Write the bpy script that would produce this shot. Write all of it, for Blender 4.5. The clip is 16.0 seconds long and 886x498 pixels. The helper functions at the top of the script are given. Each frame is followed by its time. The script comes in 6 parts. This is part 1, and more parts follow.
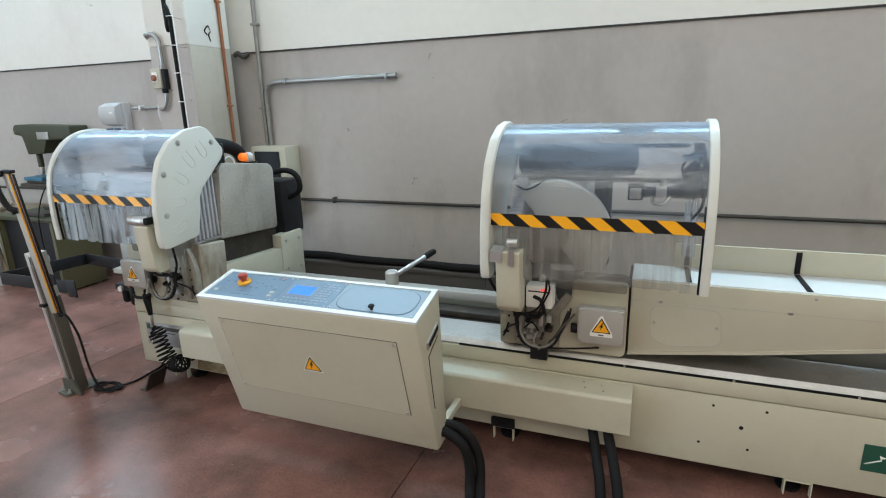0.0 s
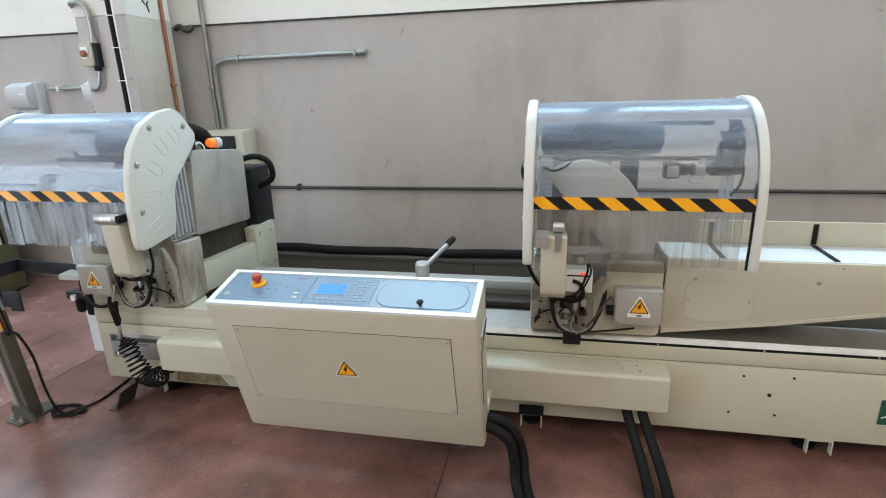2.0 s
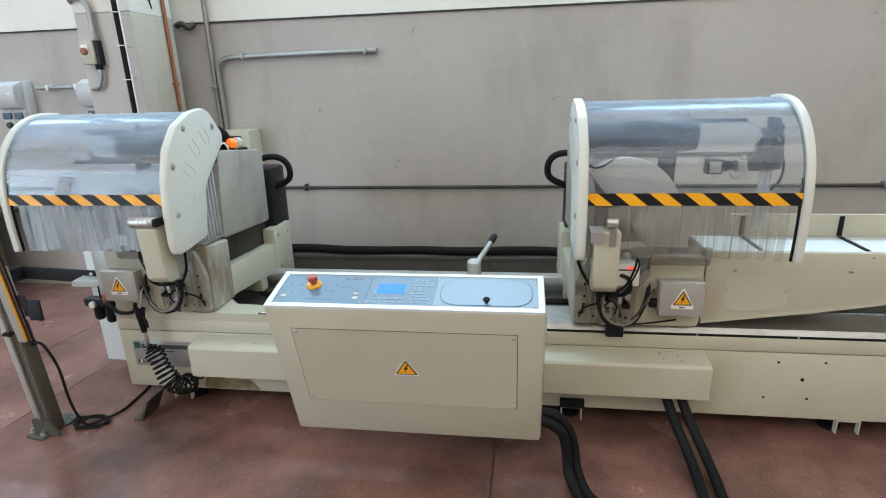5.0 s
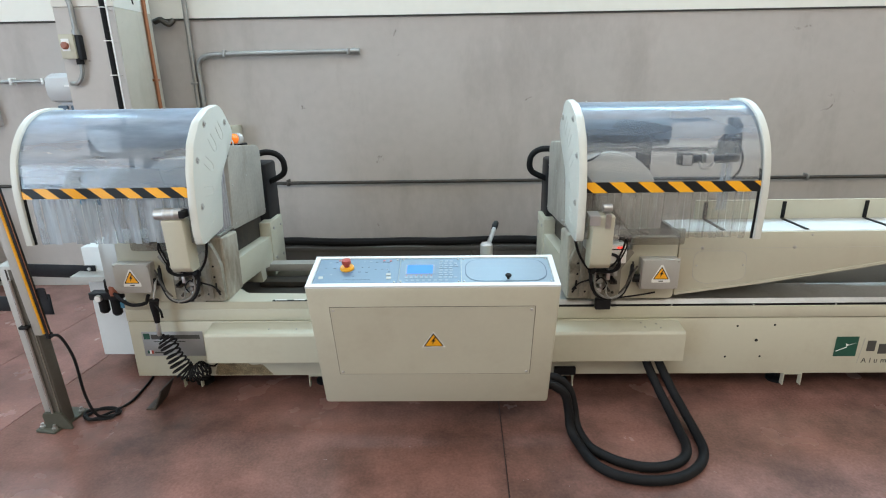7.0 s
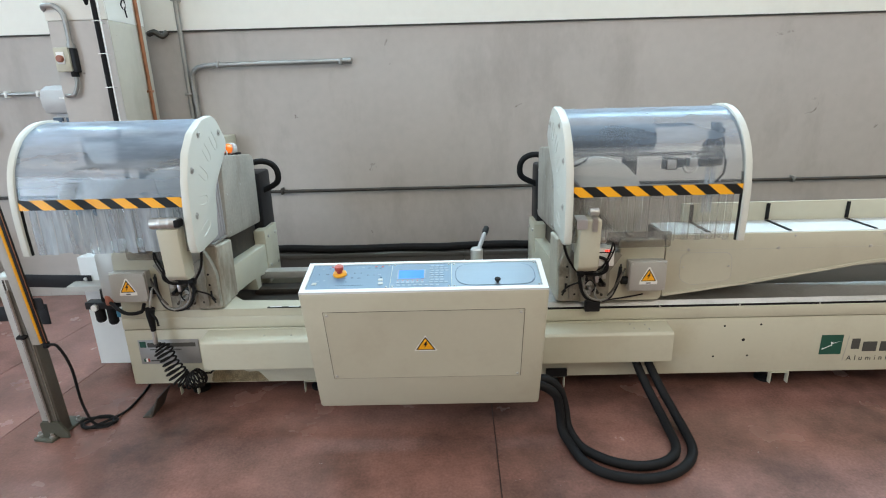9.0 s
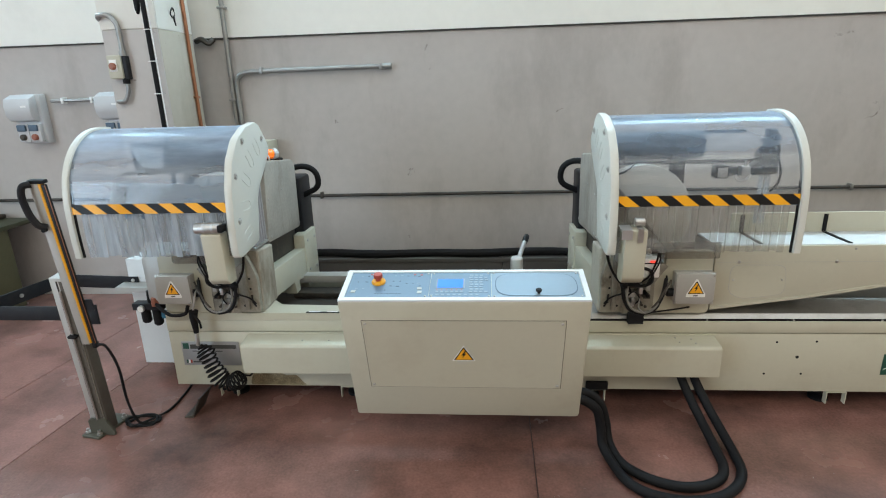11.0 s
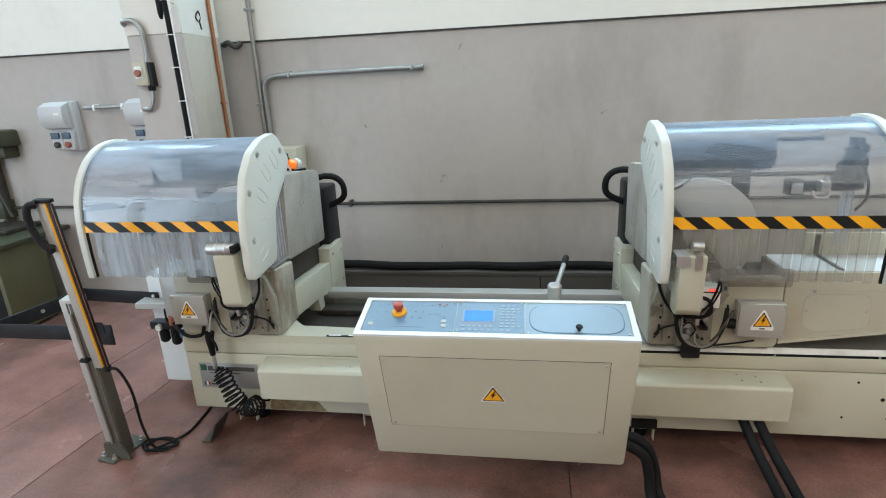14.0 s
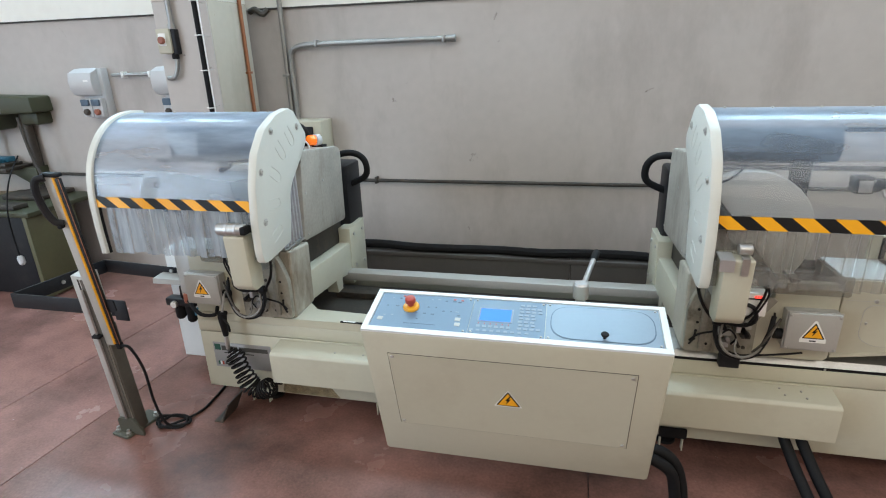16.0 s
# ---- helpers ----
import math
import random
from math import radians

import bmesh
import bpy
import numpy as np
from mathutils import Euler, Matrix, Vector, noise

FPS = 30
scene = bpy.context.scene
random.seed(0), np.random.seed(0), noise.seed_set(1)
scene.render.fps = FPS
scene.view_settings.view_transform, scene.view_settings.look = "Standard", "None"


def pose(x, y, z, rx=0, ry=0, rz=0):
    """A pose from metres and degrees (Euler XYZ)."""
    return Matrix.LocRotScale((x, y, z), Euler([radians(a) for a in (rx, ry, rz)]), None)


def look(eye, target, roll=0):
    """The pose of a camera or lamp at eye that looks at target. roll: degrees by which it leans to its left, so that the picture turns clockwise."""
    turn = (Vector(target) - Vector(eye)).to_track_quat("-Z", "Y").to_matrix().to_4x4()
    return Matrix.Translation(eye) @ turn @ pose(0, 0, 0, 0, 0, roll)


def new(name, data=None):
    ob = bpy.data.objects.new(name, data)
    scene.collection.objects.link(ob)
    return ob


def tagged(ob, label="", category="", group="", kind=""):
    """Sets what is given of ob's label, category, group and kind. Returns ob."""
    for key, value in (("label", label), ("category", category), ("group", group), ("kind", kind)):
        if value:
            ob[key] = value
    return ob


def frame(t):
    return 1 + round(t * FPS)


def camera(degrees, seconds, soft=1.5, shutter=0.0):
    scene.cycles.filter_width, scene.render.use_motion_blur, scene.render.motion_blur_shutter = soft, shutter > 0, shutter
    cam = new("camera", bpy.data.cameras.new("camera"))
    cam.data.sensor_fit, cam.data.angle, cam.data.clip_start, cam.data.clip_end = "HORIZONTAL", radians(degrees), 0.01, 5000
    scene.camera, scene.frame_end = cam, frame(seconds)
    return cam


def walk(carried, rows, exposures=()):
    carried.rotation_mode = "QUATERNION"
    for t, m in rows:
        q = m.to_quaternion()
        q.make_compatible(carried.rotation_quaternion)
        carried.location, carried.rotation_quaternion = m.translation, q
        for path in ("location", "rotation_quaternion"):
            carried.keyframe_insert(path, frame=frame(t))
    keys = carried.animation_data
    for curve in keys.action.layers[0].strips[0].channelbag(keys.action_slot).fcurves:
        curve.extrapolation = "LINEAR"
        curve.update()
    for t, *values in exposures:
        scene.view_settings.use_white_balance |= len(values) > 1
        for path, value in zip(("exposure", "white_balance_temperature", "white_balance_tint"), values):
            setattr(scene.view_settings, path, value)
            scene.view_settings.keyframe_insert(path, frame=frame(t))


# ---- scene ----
cam = camera(78.8, 16.0, soft=1.1)
PATH = [
    (0, (-0.109, 0.224, 1.703), (-0.809, 2.027, 1.191), -1.6),
    (0.5, (-0.184, 0.241, 1.696), (-0.865, 2.047, 1.172), -1.5),
    (1, (-0.311, 0.268, 1.696), (-0.933, 2.085, 1.135), -1.6),
    (1.5, (-0.433, 0.272, 1.708), (-0.99, 2.101, 1.121), -1.6),
    (2, (-0.637, 0.221, 1.707), (-1.038, 2.091, 1.121), -1.8),
    (2.5, (-0.76, 0.169, 1.712), (-1.069, 2.055, 1.122), -2.0),
    (3, (-0.817, 0.143, 1.706), (-1.062, 2.038, 1.115), -2.0),
    (3.5, (-0.838, 0.137, 1.71), (-1.078, 2.029, 1.109), -2.1),
    (4, (-0.851, 0.142, 1.693), (-1.11, 2.034, 1.098), -2.1),
    (4.5, (-0.902, 0.168, 1.706), (-1.197, 2.055, 1.112), -1.9),
    (7, (-1.34, -0.147, 1.743), (-1.381, 1.759, 1.138), -0.9),
    (7.5, (-1.321, -0.181, 1.744), (-1.324, 1.727, 1.145), -0.9),
    (8, (-1.304, -0.192, 1.75), (-1.307, 1.717, 1.154), -1.2),
    (8.5, (-1.308, -0.199, 1.751), (-1.319, 1.712, 1.161), -1.4),
    (11, (-1.338, -0.157, 1.774), (-1.492, 1.753, 1.201), -1.8),
    (11.5, (-1.346, -0.144, 1.771), (-1.532, 1.762, 1.197), -2.0),
    (12, (-1.344, -0.132, 1.768), (-1.558, 1.773, 1.195), -2.2),
    (12.5, (-1.343, -0.118, 1.769), (-1.577, 1.784, 1.197), -2.4),
    (13, (-1.358, -0.078, 1.784), (-1.607, 1.822, 1.211), -2.5),
    (13.5, (-1.344, 0.011, 1.794), (-1.607, 1.909, 1.221), -2.6),
    (14, (-1.307, 0.128, 1.824), (-1.61, 2.017, 1.239), -2.7),
    (14.5, (-1.259, 0.222, 1.843), (-1.614, 2.093, 1.233), -2.4),
    (15, (-1.234, 0.277, 1.844), (-1.622, 2.133, 1.205), -2.1),
    (15.5, (-1.255, 0.303, 1.844), (-1.666, 2.145, 1.183), -1.9),
    (16, (-1.269, 0.316, 1.844), (-1.696, 2.149, 1.166), -1.8),
]
# the clip's own exposure and white balance drift: seconds, stops, kelvin, tint
DRIFT = [(0, -0.80, 6600, 7), (1, -0.74, 6600, 8), (2, -0.65, 6650, 10), (3, -0.61, 6700, 14), (4, -0.65, 6650, 9), (4.5, -0.68, 6600, 7),
         (7, -0.61, 6600, 7), (8.5, -0.61, 6600, 7), (11, -0.75, 6600, 6), (13.5, -0.71, 6600, 6), (16, -0.65, 6600, 9)]
walk(cam, [(t, look(eye, target, roll)) for t, eye, target, roll in PATH], DRIFT)


# ---- world and light ----
world = bpy.data.worlds.new("sky")
scene.world = world
world.use_nodes = True
wn = world.node_tree.nodes
sky = wn.new("ShaderNodeTexSky")
sky.sky_type = "NISHITA"
sky.sun_disc = False
sky.sun_elevation = radians(42)
sky.sun_rotation = radians(20)
world.node_tree.links.new(sky.outputs[0], wn["Background"].inputs[0])
wn["Background"].inputs[1].default_value = 0.12


def area(name, eye, target, sx, sy, watts, colour):
    data = bpy.data.lights.new(name, "AREA")
    data.shape, data.size, data.size_y = "RECTANGLE", sx, sy
    data.energy, data.color = watts, colour
    ob = new(name, data)
    ob.matrix_world = look(eye, target)
    return ob


# daylight through high windows over the machine and a gate on the left
WINDOWS_N = [(-7.6, -5.4), (-5.1, -2.9), (-2.6, -0.4), (-0.1, 2.1), (2.4, 4.6)]
for x0, x1 in WINDOWS_N:
    area("window_light", ((x0 + x1) / 2, 4.33, 3.72), ((x0 + x1) / 2, 2.2, 2.2), x1 - x0, 0.64, 120 if x1 < -0.3 else 110, (0.52, 0.79, 1.0))
area("roof_light", (-1.0, 1.9, 5.95), (-1.0, 2.0, 0.0), 15.0, 3.1, 350, (0.76, 0.89, 1.0))
# second roof light, unseen, added to light the machine's front faces
area("roof_light", (-1.0, -3.4, 5.95), (-1.0, -3.0, 0.0), 15.0, 4.6, 900, (1.0, 0.925, 0.81))
# added warm fill from behind the aisle; that wall has no opening
area("gate_light", (3.0, -7.35, 3.5), (1.6, 4.0, 0.6), 7.5, 3.6, 215, (1.0, 0.885, 0.72))
area("side_gate_light", (-9.35, -2.2, 2.2), (-3.5, 3.0, 0.6), 6.0, 3.8, 800, (0.60, 0.79, 1.0))
# added warm fill from the right; the east wall has no opening
area("east_fill", (7.35, 0.5, 2.8), (0.0, 3.6, 0.8), 5.0, 3.2, 200, (1.0, 0.87, 0.68))


# ---- materials ----
def mat(name, base, rough=0.5, metal=0.0, var=0.12, scale=3.0, fine=60.0, bump=0.0, dirt=None, dirt_amount=0.0, dirt_scale=2.0, random_tone=0.0, scuff=None, scuff_scale=6.0, spec=0.5, stretch=1.0, dirt_from=0.52):
    """A surface with tone variation at two scales, optional stains and fine relief."""
    m = bpy.data.materials.new(name)
    m.use_nodes = True
    n, l = m.node_tree.nodes, m.node_tree.links
    b = n["Principled BSDF"]
    b.inputs["Roughness"].default_value = rough
    b.inputs["Metallic"].default_value = metal
    b.inputs["Specular IOR Level"].default_value = spec
    geo = n.new("ShaderNodeTexCoord")
    runs = n.new("ShaderNodeMapping")
    runs.inputs["Scale"].default_value = (1, 1, stretch)
    l.new(geo.outputs["Object"], runs.inputs["Vector"])
    big = n.new("ShaderNodeTexNoise")
    big.inputs["Scale"].default_value = scale
    big.inputs["Detail"].default_value = 6
    small = n.new("ShaderNodeTexNoise")
    small.inputs["Scale"].default_value = fine
    small.inputs["Detail"].default_value = 4
    for t in (big, small):
        l.new(geo.outputs["Object"], t.inputs["Vector"])
    mixn = n.new("ShaderNodeMath")
    mixn.operation = "MULTIPLY_ADD"
    mixn.inputs[1].default_value = 0.65
    sm = n.new("ShaderNodeMath")
    sm.operation = "MULTIPLY"
    sm.inputs[1].default_value = 0.35
    l.new(small.outputs["Fac"], sm.inputs[0])
    l.new(big.outputs["Fac"], mixn.inputs[0])
    l.new(sm.outputs[0], mixn.inputs[2])
    ramp = n.new("ShaderNodeMapRange")
    ramp.inputs["From Min"].default_value = 0.3
    ramp.inputs["From Max"].default_value = 0.7
    ramp.inputs["To Min"].default_value = 1 - var
    ramp.inputs["To Max"].default_value = 1 + var
    l.new(mixn.outputs[0], ramp.inputs["Value"])
    tone = ramp.outputs[0]
    if random_tone:
        info = n.new("ShaderNodeObjectInfo")
        rr = n.new("ShaderNodeMapRange")
        rr.inputs["To Min"].default_value = 1 - random_tone
        rr.inputs["To Max"].default_value = 1 + random_tone
        l.new(info.outputs["Random"], rr.inputs["Value"])
        mm = n.new("ShaderNodeMath")
        mm.operation = "MULTIPLY"
        l.new(tone, mm.inputs[0])
        l.new(rr.outputs[0], mm.inputs[1])
        tone = mm.outputs[0]
    col = n.new("ShaderNodeMix")
    col.data_type, col.blend_type = "RGBA", "MULTIPLY"
    col.inputs["Factor"].default_value = 1
    col.inputs["A"].default_value = (*base, 1)
    l.new(tone, col.inputs["B"])
    out = col.outputs["Result"]
    if dirt:
        dn = n.new("ShaderNodeTexNoise")
        dn.inputs["Scale"].default_value = dirt_scale
        dn.inputs["Detail"].default_value = 9
        dn.inputs["Roughness"].default_value = 0.65
        l.new(runs.outputs[0], dn.inputs["Vector"])
        dr = n.new("ShaderNodeMapRange")
        dr.inputs["From Min"].default_value = dirt_from
        dr.inputs["From Max"].default_value = 0.75
        dr.inputs["To Max"].default_value = dirt_amount
        l.new(dn.outputs["Fac"], dr.inputs["Value"])
        dm = n.new("ShaderNodeMix")
        dm.data_type = "RGBA"
        l.new(dr.outputs[0], dm.inputs["Factor"])
        l.new(out, dm.inputs["A"])
        dm.inputs["B"].default_value = (*dirt, 1)
        out = dm.outputs["Result"]
    if scuff:
        sc = n.new("ShaderNodeTexNoise")
        sc.inputs["Scale"].default_value = scuff_scale
        sc.inputs["Detail"].default_value = 3
        sc.inputs["Distortion"].default_value = 1.6
        l.new(geo.outputs["Object"], sc.inputs["Vector"])
        sr = n.new("ShaderNodeMapRange")
        sr.inputs["From Min"].default_value = 0.735
        sr.inputs["From Max"].default_value = 0.80
        sr.inputs["To Max"].default_value = 0.8
        l.new(sc.outputs["Fac"], sr.inputs["Value"])
        sm2 = n.new("ShaderNodeMix")
        sm2.data_type = "RGBA"
        l.new(sr.outputs[0], sm2.inputs["Factor"])
        l.new(out, sm2.inputs["A"])
        sm2.inputs["B"].default_value = (*scuff, 1)
        out = sm2.outputs["Result"]
    l.new(out, b.inputs["Base Color"])
    rv = n.new("ShaderNodeMapRange")
    rv.inputs["To Min"].default_value = max(0.02, rough - 0.08)
    rv.inputs["To Max"].default_value = min(1.0, rough + 0.1)
    l.new(big.outputs["Fac"], rv.inputs["Value"])
    l.new(rv.outputs[0], b.inputs["Roughness"])
    if bump:
        bn = n.new("ShaderNodeBump")
        bn.inputs["Strength"].default_value = bump
        bn.inputs["Distance"].default_value = 0.004
        l.new(mixn.outputs[0], bn.inputs["Height"])
        l.new(bn.outputs[0], b.inputs["Normal"])
    return m


def clear_sheet(name, tint, haze, haze_colour, scale, vary=0.0, gloss=None, streak=(1, 1, 1), sky_haze=1.0):
    """Thin clear plastic: straight through, Fresnel gloss, a film of dusty scratches, and painted sky haze where asked.
    """
    m = bpy.data.materials.new(name)
    m.use_nodes = True
    n, l = m.node_tree.nodes, m.node_tree.links
    n.remove(n["Principled BSDF"])
    tr = n.new("ShaderNodeBsdfTransparent")
    tr.inputs[0].default_value = (*tint, 1)
    gl = n.new("ShaderNodeBsdfGlossy")
    gl.inputs["Roughness"].default_value = 0.09
    fr = n.new("ShaderNodeFresnel")
    fr.inputs["IOR"].default_value = 1.74
    a = n.new("ShaderNodeMixShader")
    if gloss is None:
        l.new(fr.outputs[0], a.inputs[0])
    else:
        a.inputs[0].default_value = gloss
    # broad gloss lobe, tinted blue to stand for the sky's reflection
    wide = n.new("ShaderNodeBsdfGlossy")
    wide.inputs["Roughness"].default_value = 0.32
    wide.inputs["Color"].default_value = (0.80, 0.90, 1.0, 1)
    two = n.new("ShaderNodeMixShader")
    two.inputs[0].default_value = 0.5
    l.new(gl.outputs[0], two.inputs[1])
    l.new(wide.outputs[0], two.inputs[2])
    l.new(tr.outputs[0], a.inputs[1])
    l.new(two.outputs[0], a.inputs[2])
    df = n.new("ShaderNodeBsdfDiffuse")
    df.inputs[0].default_value = (*haze_colour, 1)
    tl = n.new("ShaderNodeBsdfTranslucent")
    tl.inputs[0].default_value = (*haze_colour, 1)
    half = n.new("ShaderNodeMixShader")
    half.inputs[0].default_value = 0.5
    l.new(df.outputs[0], half.inputs[1])
    l.new(tl.outputs[0], half.inputs[2])
    geo = n.new("ShaderNodeTexCoord")
    nz = n.new("ShaderNodeTexNoise")
    nz.inputs["Scale"].default_value = scale
    nz.inputs["Detail"].default_value = 7
    wipe = n.new("ShaderNodeMapping")
    wipe.inputs["Scale"].default_value = streak
    l.new(geo.outputs["Object"], wipe.inputs["Vector"])
    l.new(wipe.outputs[0], nz.inputs["Vector"])
    mr = n.new("ShaderNodeMapRange")
    mr.inputs["From Min"].default_value, mr.inputs["From Max"].default_value = 0.3, 0.75
    mr.inputs["To Min"].default_value, mr.inputs["To Max"].default_value = haze * 0.45, haze * 1.7
    l.new(nz.outputs["Fac"], mr.inputs["Value"])
    mixs = n.new("ShaderNodeMixShader")
    info = n.new("ShaderNodeObjectInfo")
    vr = n.new("ShaderNodeMapRange")
    vr.inputs["To Min"].default_value, vr.inputs["To Max"].default_value = 1 - vary, 1 + vary
    l.new(info.outputs["Random"], vr.inputs["Value"])
    vm = n.new("ShaderNodeMath")
    vm.operation = "MULTIPLY"
    l.new(mr.outputs[0], vm.inputs[0])
    l.new(vr.outputs[0], vm.inputs[1])
    amount = vm.outputs[0]
    if sky_haze > 1:
        # more haze where the sheet faces up: the sky's reflection painted in
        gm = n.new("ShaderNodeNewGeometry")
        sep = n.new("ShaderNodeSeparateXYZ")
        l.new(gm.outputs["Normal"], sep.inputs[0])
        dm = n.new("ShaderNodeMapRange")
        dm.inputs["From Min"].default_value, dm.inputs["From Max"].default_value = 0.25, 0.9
        dm.inputs["To Min"].default_value, dm.inputs["To Max"].default_value = 1.0, sky_haze
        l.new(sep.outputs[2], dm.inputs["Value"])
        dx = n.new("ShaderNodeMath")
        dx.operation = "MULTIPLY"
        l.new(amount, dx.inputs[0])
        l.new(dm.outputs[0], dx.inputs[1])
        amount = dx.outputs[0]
    l.new(amount, mixs.inputs[0])
    l.new(a.outputs[0], mixs.inputs[1])
    l.new(half.outputs[0], mixs.inputs[2])
    l.new(mixs.outputs[0], n["Material Output"].inputs[0])
    return m


def glow(name, colour, strength, rough=0.25):
    m = bpy.data.materials.new(name)
    m.use_nodes = True
    b = m.node_tree.nodes["Principled BSDF"]
    b.inputs["Base Color"].default_value = (*colour, 1)
    b.inputs["Emission Color"].default_value = (*colour, 1)
    b.inputs["Emission Strength"].default_value = strength
    b.inputs["Roughness"].default_value = rough
    return m


M_WALL_LOW = mat("grey_wall_paint", (0.475, 0.442, 0.418), 0.75, var=0.08, scale=1.0, fine=14, bump=0.14, dirt=(0.33, 0.295, 0.27), dirt_amount=0.8, dirt_scale=1.5, stretch=0.4, scuff=(0.14, 0.11, 0.10), scuff_scale=5.0)
M_WALL_HIGH = mat("cream_wall_paint", (0.82, 0.80, 0.74), 0.75, var=0.04, scale=1.0, fine=14, bump=0.12, dirt=(0.55, 0.51, 0.45), dirt_amount=0.3, dirt_scale=1.1, scuff=(0.3, 0.26, 0.22), scuff_scale=4.0)
# kept dark so the unseen walls and ceiling bounce less fill light
M_HALL_UNSEEN = mat("unseen_hall_grey", (0.20, 0.19, 0.175), 0.85, var=0.12, scale=1.0, fine=10)
M_LINE = mat("dark_joint", (0.05, 0.045, 0.04), 0.9, var=0.3, scale=9)
# dark blotches: oil stains, deepened for the shade in front of the machine
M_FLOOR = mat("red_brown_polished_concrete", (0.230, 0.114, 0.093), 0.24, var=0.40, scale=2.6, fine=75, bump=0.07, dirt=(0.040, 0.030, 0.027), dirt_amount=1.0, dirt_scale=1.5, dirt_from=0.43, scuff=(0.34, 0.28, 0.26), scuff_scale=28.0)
# paler slabs: own tone plus the left gate's glare put into the colour
M_FLOOR_GLARE = mat("pale_glare_red_concrete", (0.290, 0.150, 0.128), 0.24, var=0.34, scale=3.0, fine=75, bump=0.06, dirt=(0.08, 0.055, 0.05), dirt_amount=0.85, dirt_scale=1.6, dirt_from=0.48, scuff=(0.5, 0.45, 0.43), scuff_scale=19.0)
M_JOINT = mat("floor_joint_filler", (0.05, 0.03, 0.028), 0.9, var=0.3, scale=12)
M_CREAM = mat("cream_machine_paint", (0.505, 0.482, 0.382), 0.42, var=0.035, scale=2.2, fine=40, dirt=(0.36, 0.31, 0.23), dirt_amount=0.32, dirt_scale=3.4)
M_CREAM_DIRTY = mat("worn_cream_paint_with_rust", (0.46, 0.43, 0.36), 0.5, var=0.12, scale=5, fine=70, dirt=(0.15, 0.10, 0.06), dirt_amount=0.95, dirt_scale=5.0, dirt_from=0.47, stretch=0.4, scuff=(0.07, 0.05, 0.035), scuff_scale=11.0)
M_PILLAR_SIDE = mat("beige_pillar_paint", (0.47, 0.42, 0.345), 0.75, var=0.06, scale=2, fine=20, bump=0.1, dirt=(0.34, 0.29, 0.23), dirt_amount=0.6, dirt_scale=2.5, stretch=0.4, scuff=(0.2, 0.15, 0.1), scuff_scale=9.0)
M_GRIMY = mat("grimy_cream_casting", (0.30, 0.28, 0.23), 0.5, 0.1, var=0.2, scale=9, fine=70, dirt=(0.07, 0.055, 0.04), dirt_amount=1.0, dirt_scale=13, stretch=0.6, scuff=(0.05, 0.04, 0.03), scuff_scale=20.0)
M_CABLEGREY = mat("dirty_grey_cable", (0.17, 0.16, 0.145), 0.5, var=0.2, scale=14)
M_SEAM = mat("thin_shadow_gap", (0.075, 0.065, 0.055), 0.8, var=0.2, scale=12)
M_POSTSIDE = mat("brown_grey_channel_steel", (0.12, 0.108, 0.09), 0.5, 0.3, var=0.2, scale=7, fine=60)
M_WHITE = mat("off_white_moulded_panel", (0.62, 0.625, 0.575), 0.35, var=0.025, scale=3, fine=50, dirt=(0.58, 0.56, 0.5), dirt_amount=0.25, dirt_scale=5)
M_WHITE_BLUE = mat("white_sheet_metal", (0.68, 0.70, 0.70), 0.35, var=0.025, scale=3, fine=40)
M_STEEL = mat("brushed_steel", (0.50, 0.49, 0.47), 0.38, 0.85, var=0.14, scale=4, fine=90, bump=0.05, dirt=(0.24, 0.21, 0.18), dirt_amount=0.5, dirt_scale=6)
M_STAINLESS = mat("stained_stainless_sheet", (0.40, 0.378, 0.335), 0.5, 0.2, var=0.2, scale=4, fine=60, dirt=(0.17, 0.13, 0.09), dirt_amount=1.0, dirt_scale=4.5, dirt_from=0.45, stretch=0.45, scuff=(0.09, 0.075, 0.06), scuff_scale=9.0)
M_GREYBOX = mat("grey_box_paint", (0.42, 0.41, 0.385), 0.4, 0.2, var=0.05, scale=5, fine=80)
M_DUCT = mat("dark_grey_sheet", (0.075, 0.068, 0.062), 0.6, var=0.12, scale=4, fine=40)
M_GALV = mat("galvanised_pipe", (0.34, 0.34, 0.33), 0.38, 0.8, var=0.16, scale=14, fine=90)
M_ALU = mat("anodised_aluminium", (0.55, 0.55, 0.55), 0.35, 0.75, var=0.05, scale=8, fine=120)
M_HOSE = mat("dusty_black_hose", (0.010, 0.009, 0.009), 0.8, var=0.3, scale=20, fine=80, spec=0.2)
M_BLACK = mat("black_rubber", (0.009, 0.009, 0.010), 0.6, var=0.3, scale=20, fine=90, spec=0.18)
M_BLACKPAINT = mat("black_paint", (0.016, 0.017, 0.020), 0.45, var=0.2, scale=6, fine=60, dirt=(0.05, 0.045, 0.04), dirt_amount=0.4, dirt_scale=8, spec=0.18)
M_DARK = mat("dark_grease_steel", (0.055, 0.048, 0.041), 0.5, 0.4, var=0.35, scale=7, fine=60, dirt=(0.16, 0.11, 0.07), dirt_amount=0.5, dirt_scale=9)
M_RUST = mat("copper_brown_pipe", (0.36, 0.15, 0.075), 0.4, 0.35, var=0.2, scale=11, fine=50)
M_ORANGE = mat("yellow_orange_film", (0.92, 0.42, 0.015), 0.35, var=0.06, scale=9)
M_TAPEBLACK = mat("black_film", (0.012, 0.012, 0.013), 0.4, var=0.15, scale=9, spec=0.25)
M_YELLOW = mat("amber_yellow_paint", (0.78, 0.36, 0.015), 0.4, var=0.1, scale=12)
M_SIGNWHITE = mat("white_label_film", (0.82, 0.82, 0.8), 0.4, var=0.02, scale=10)
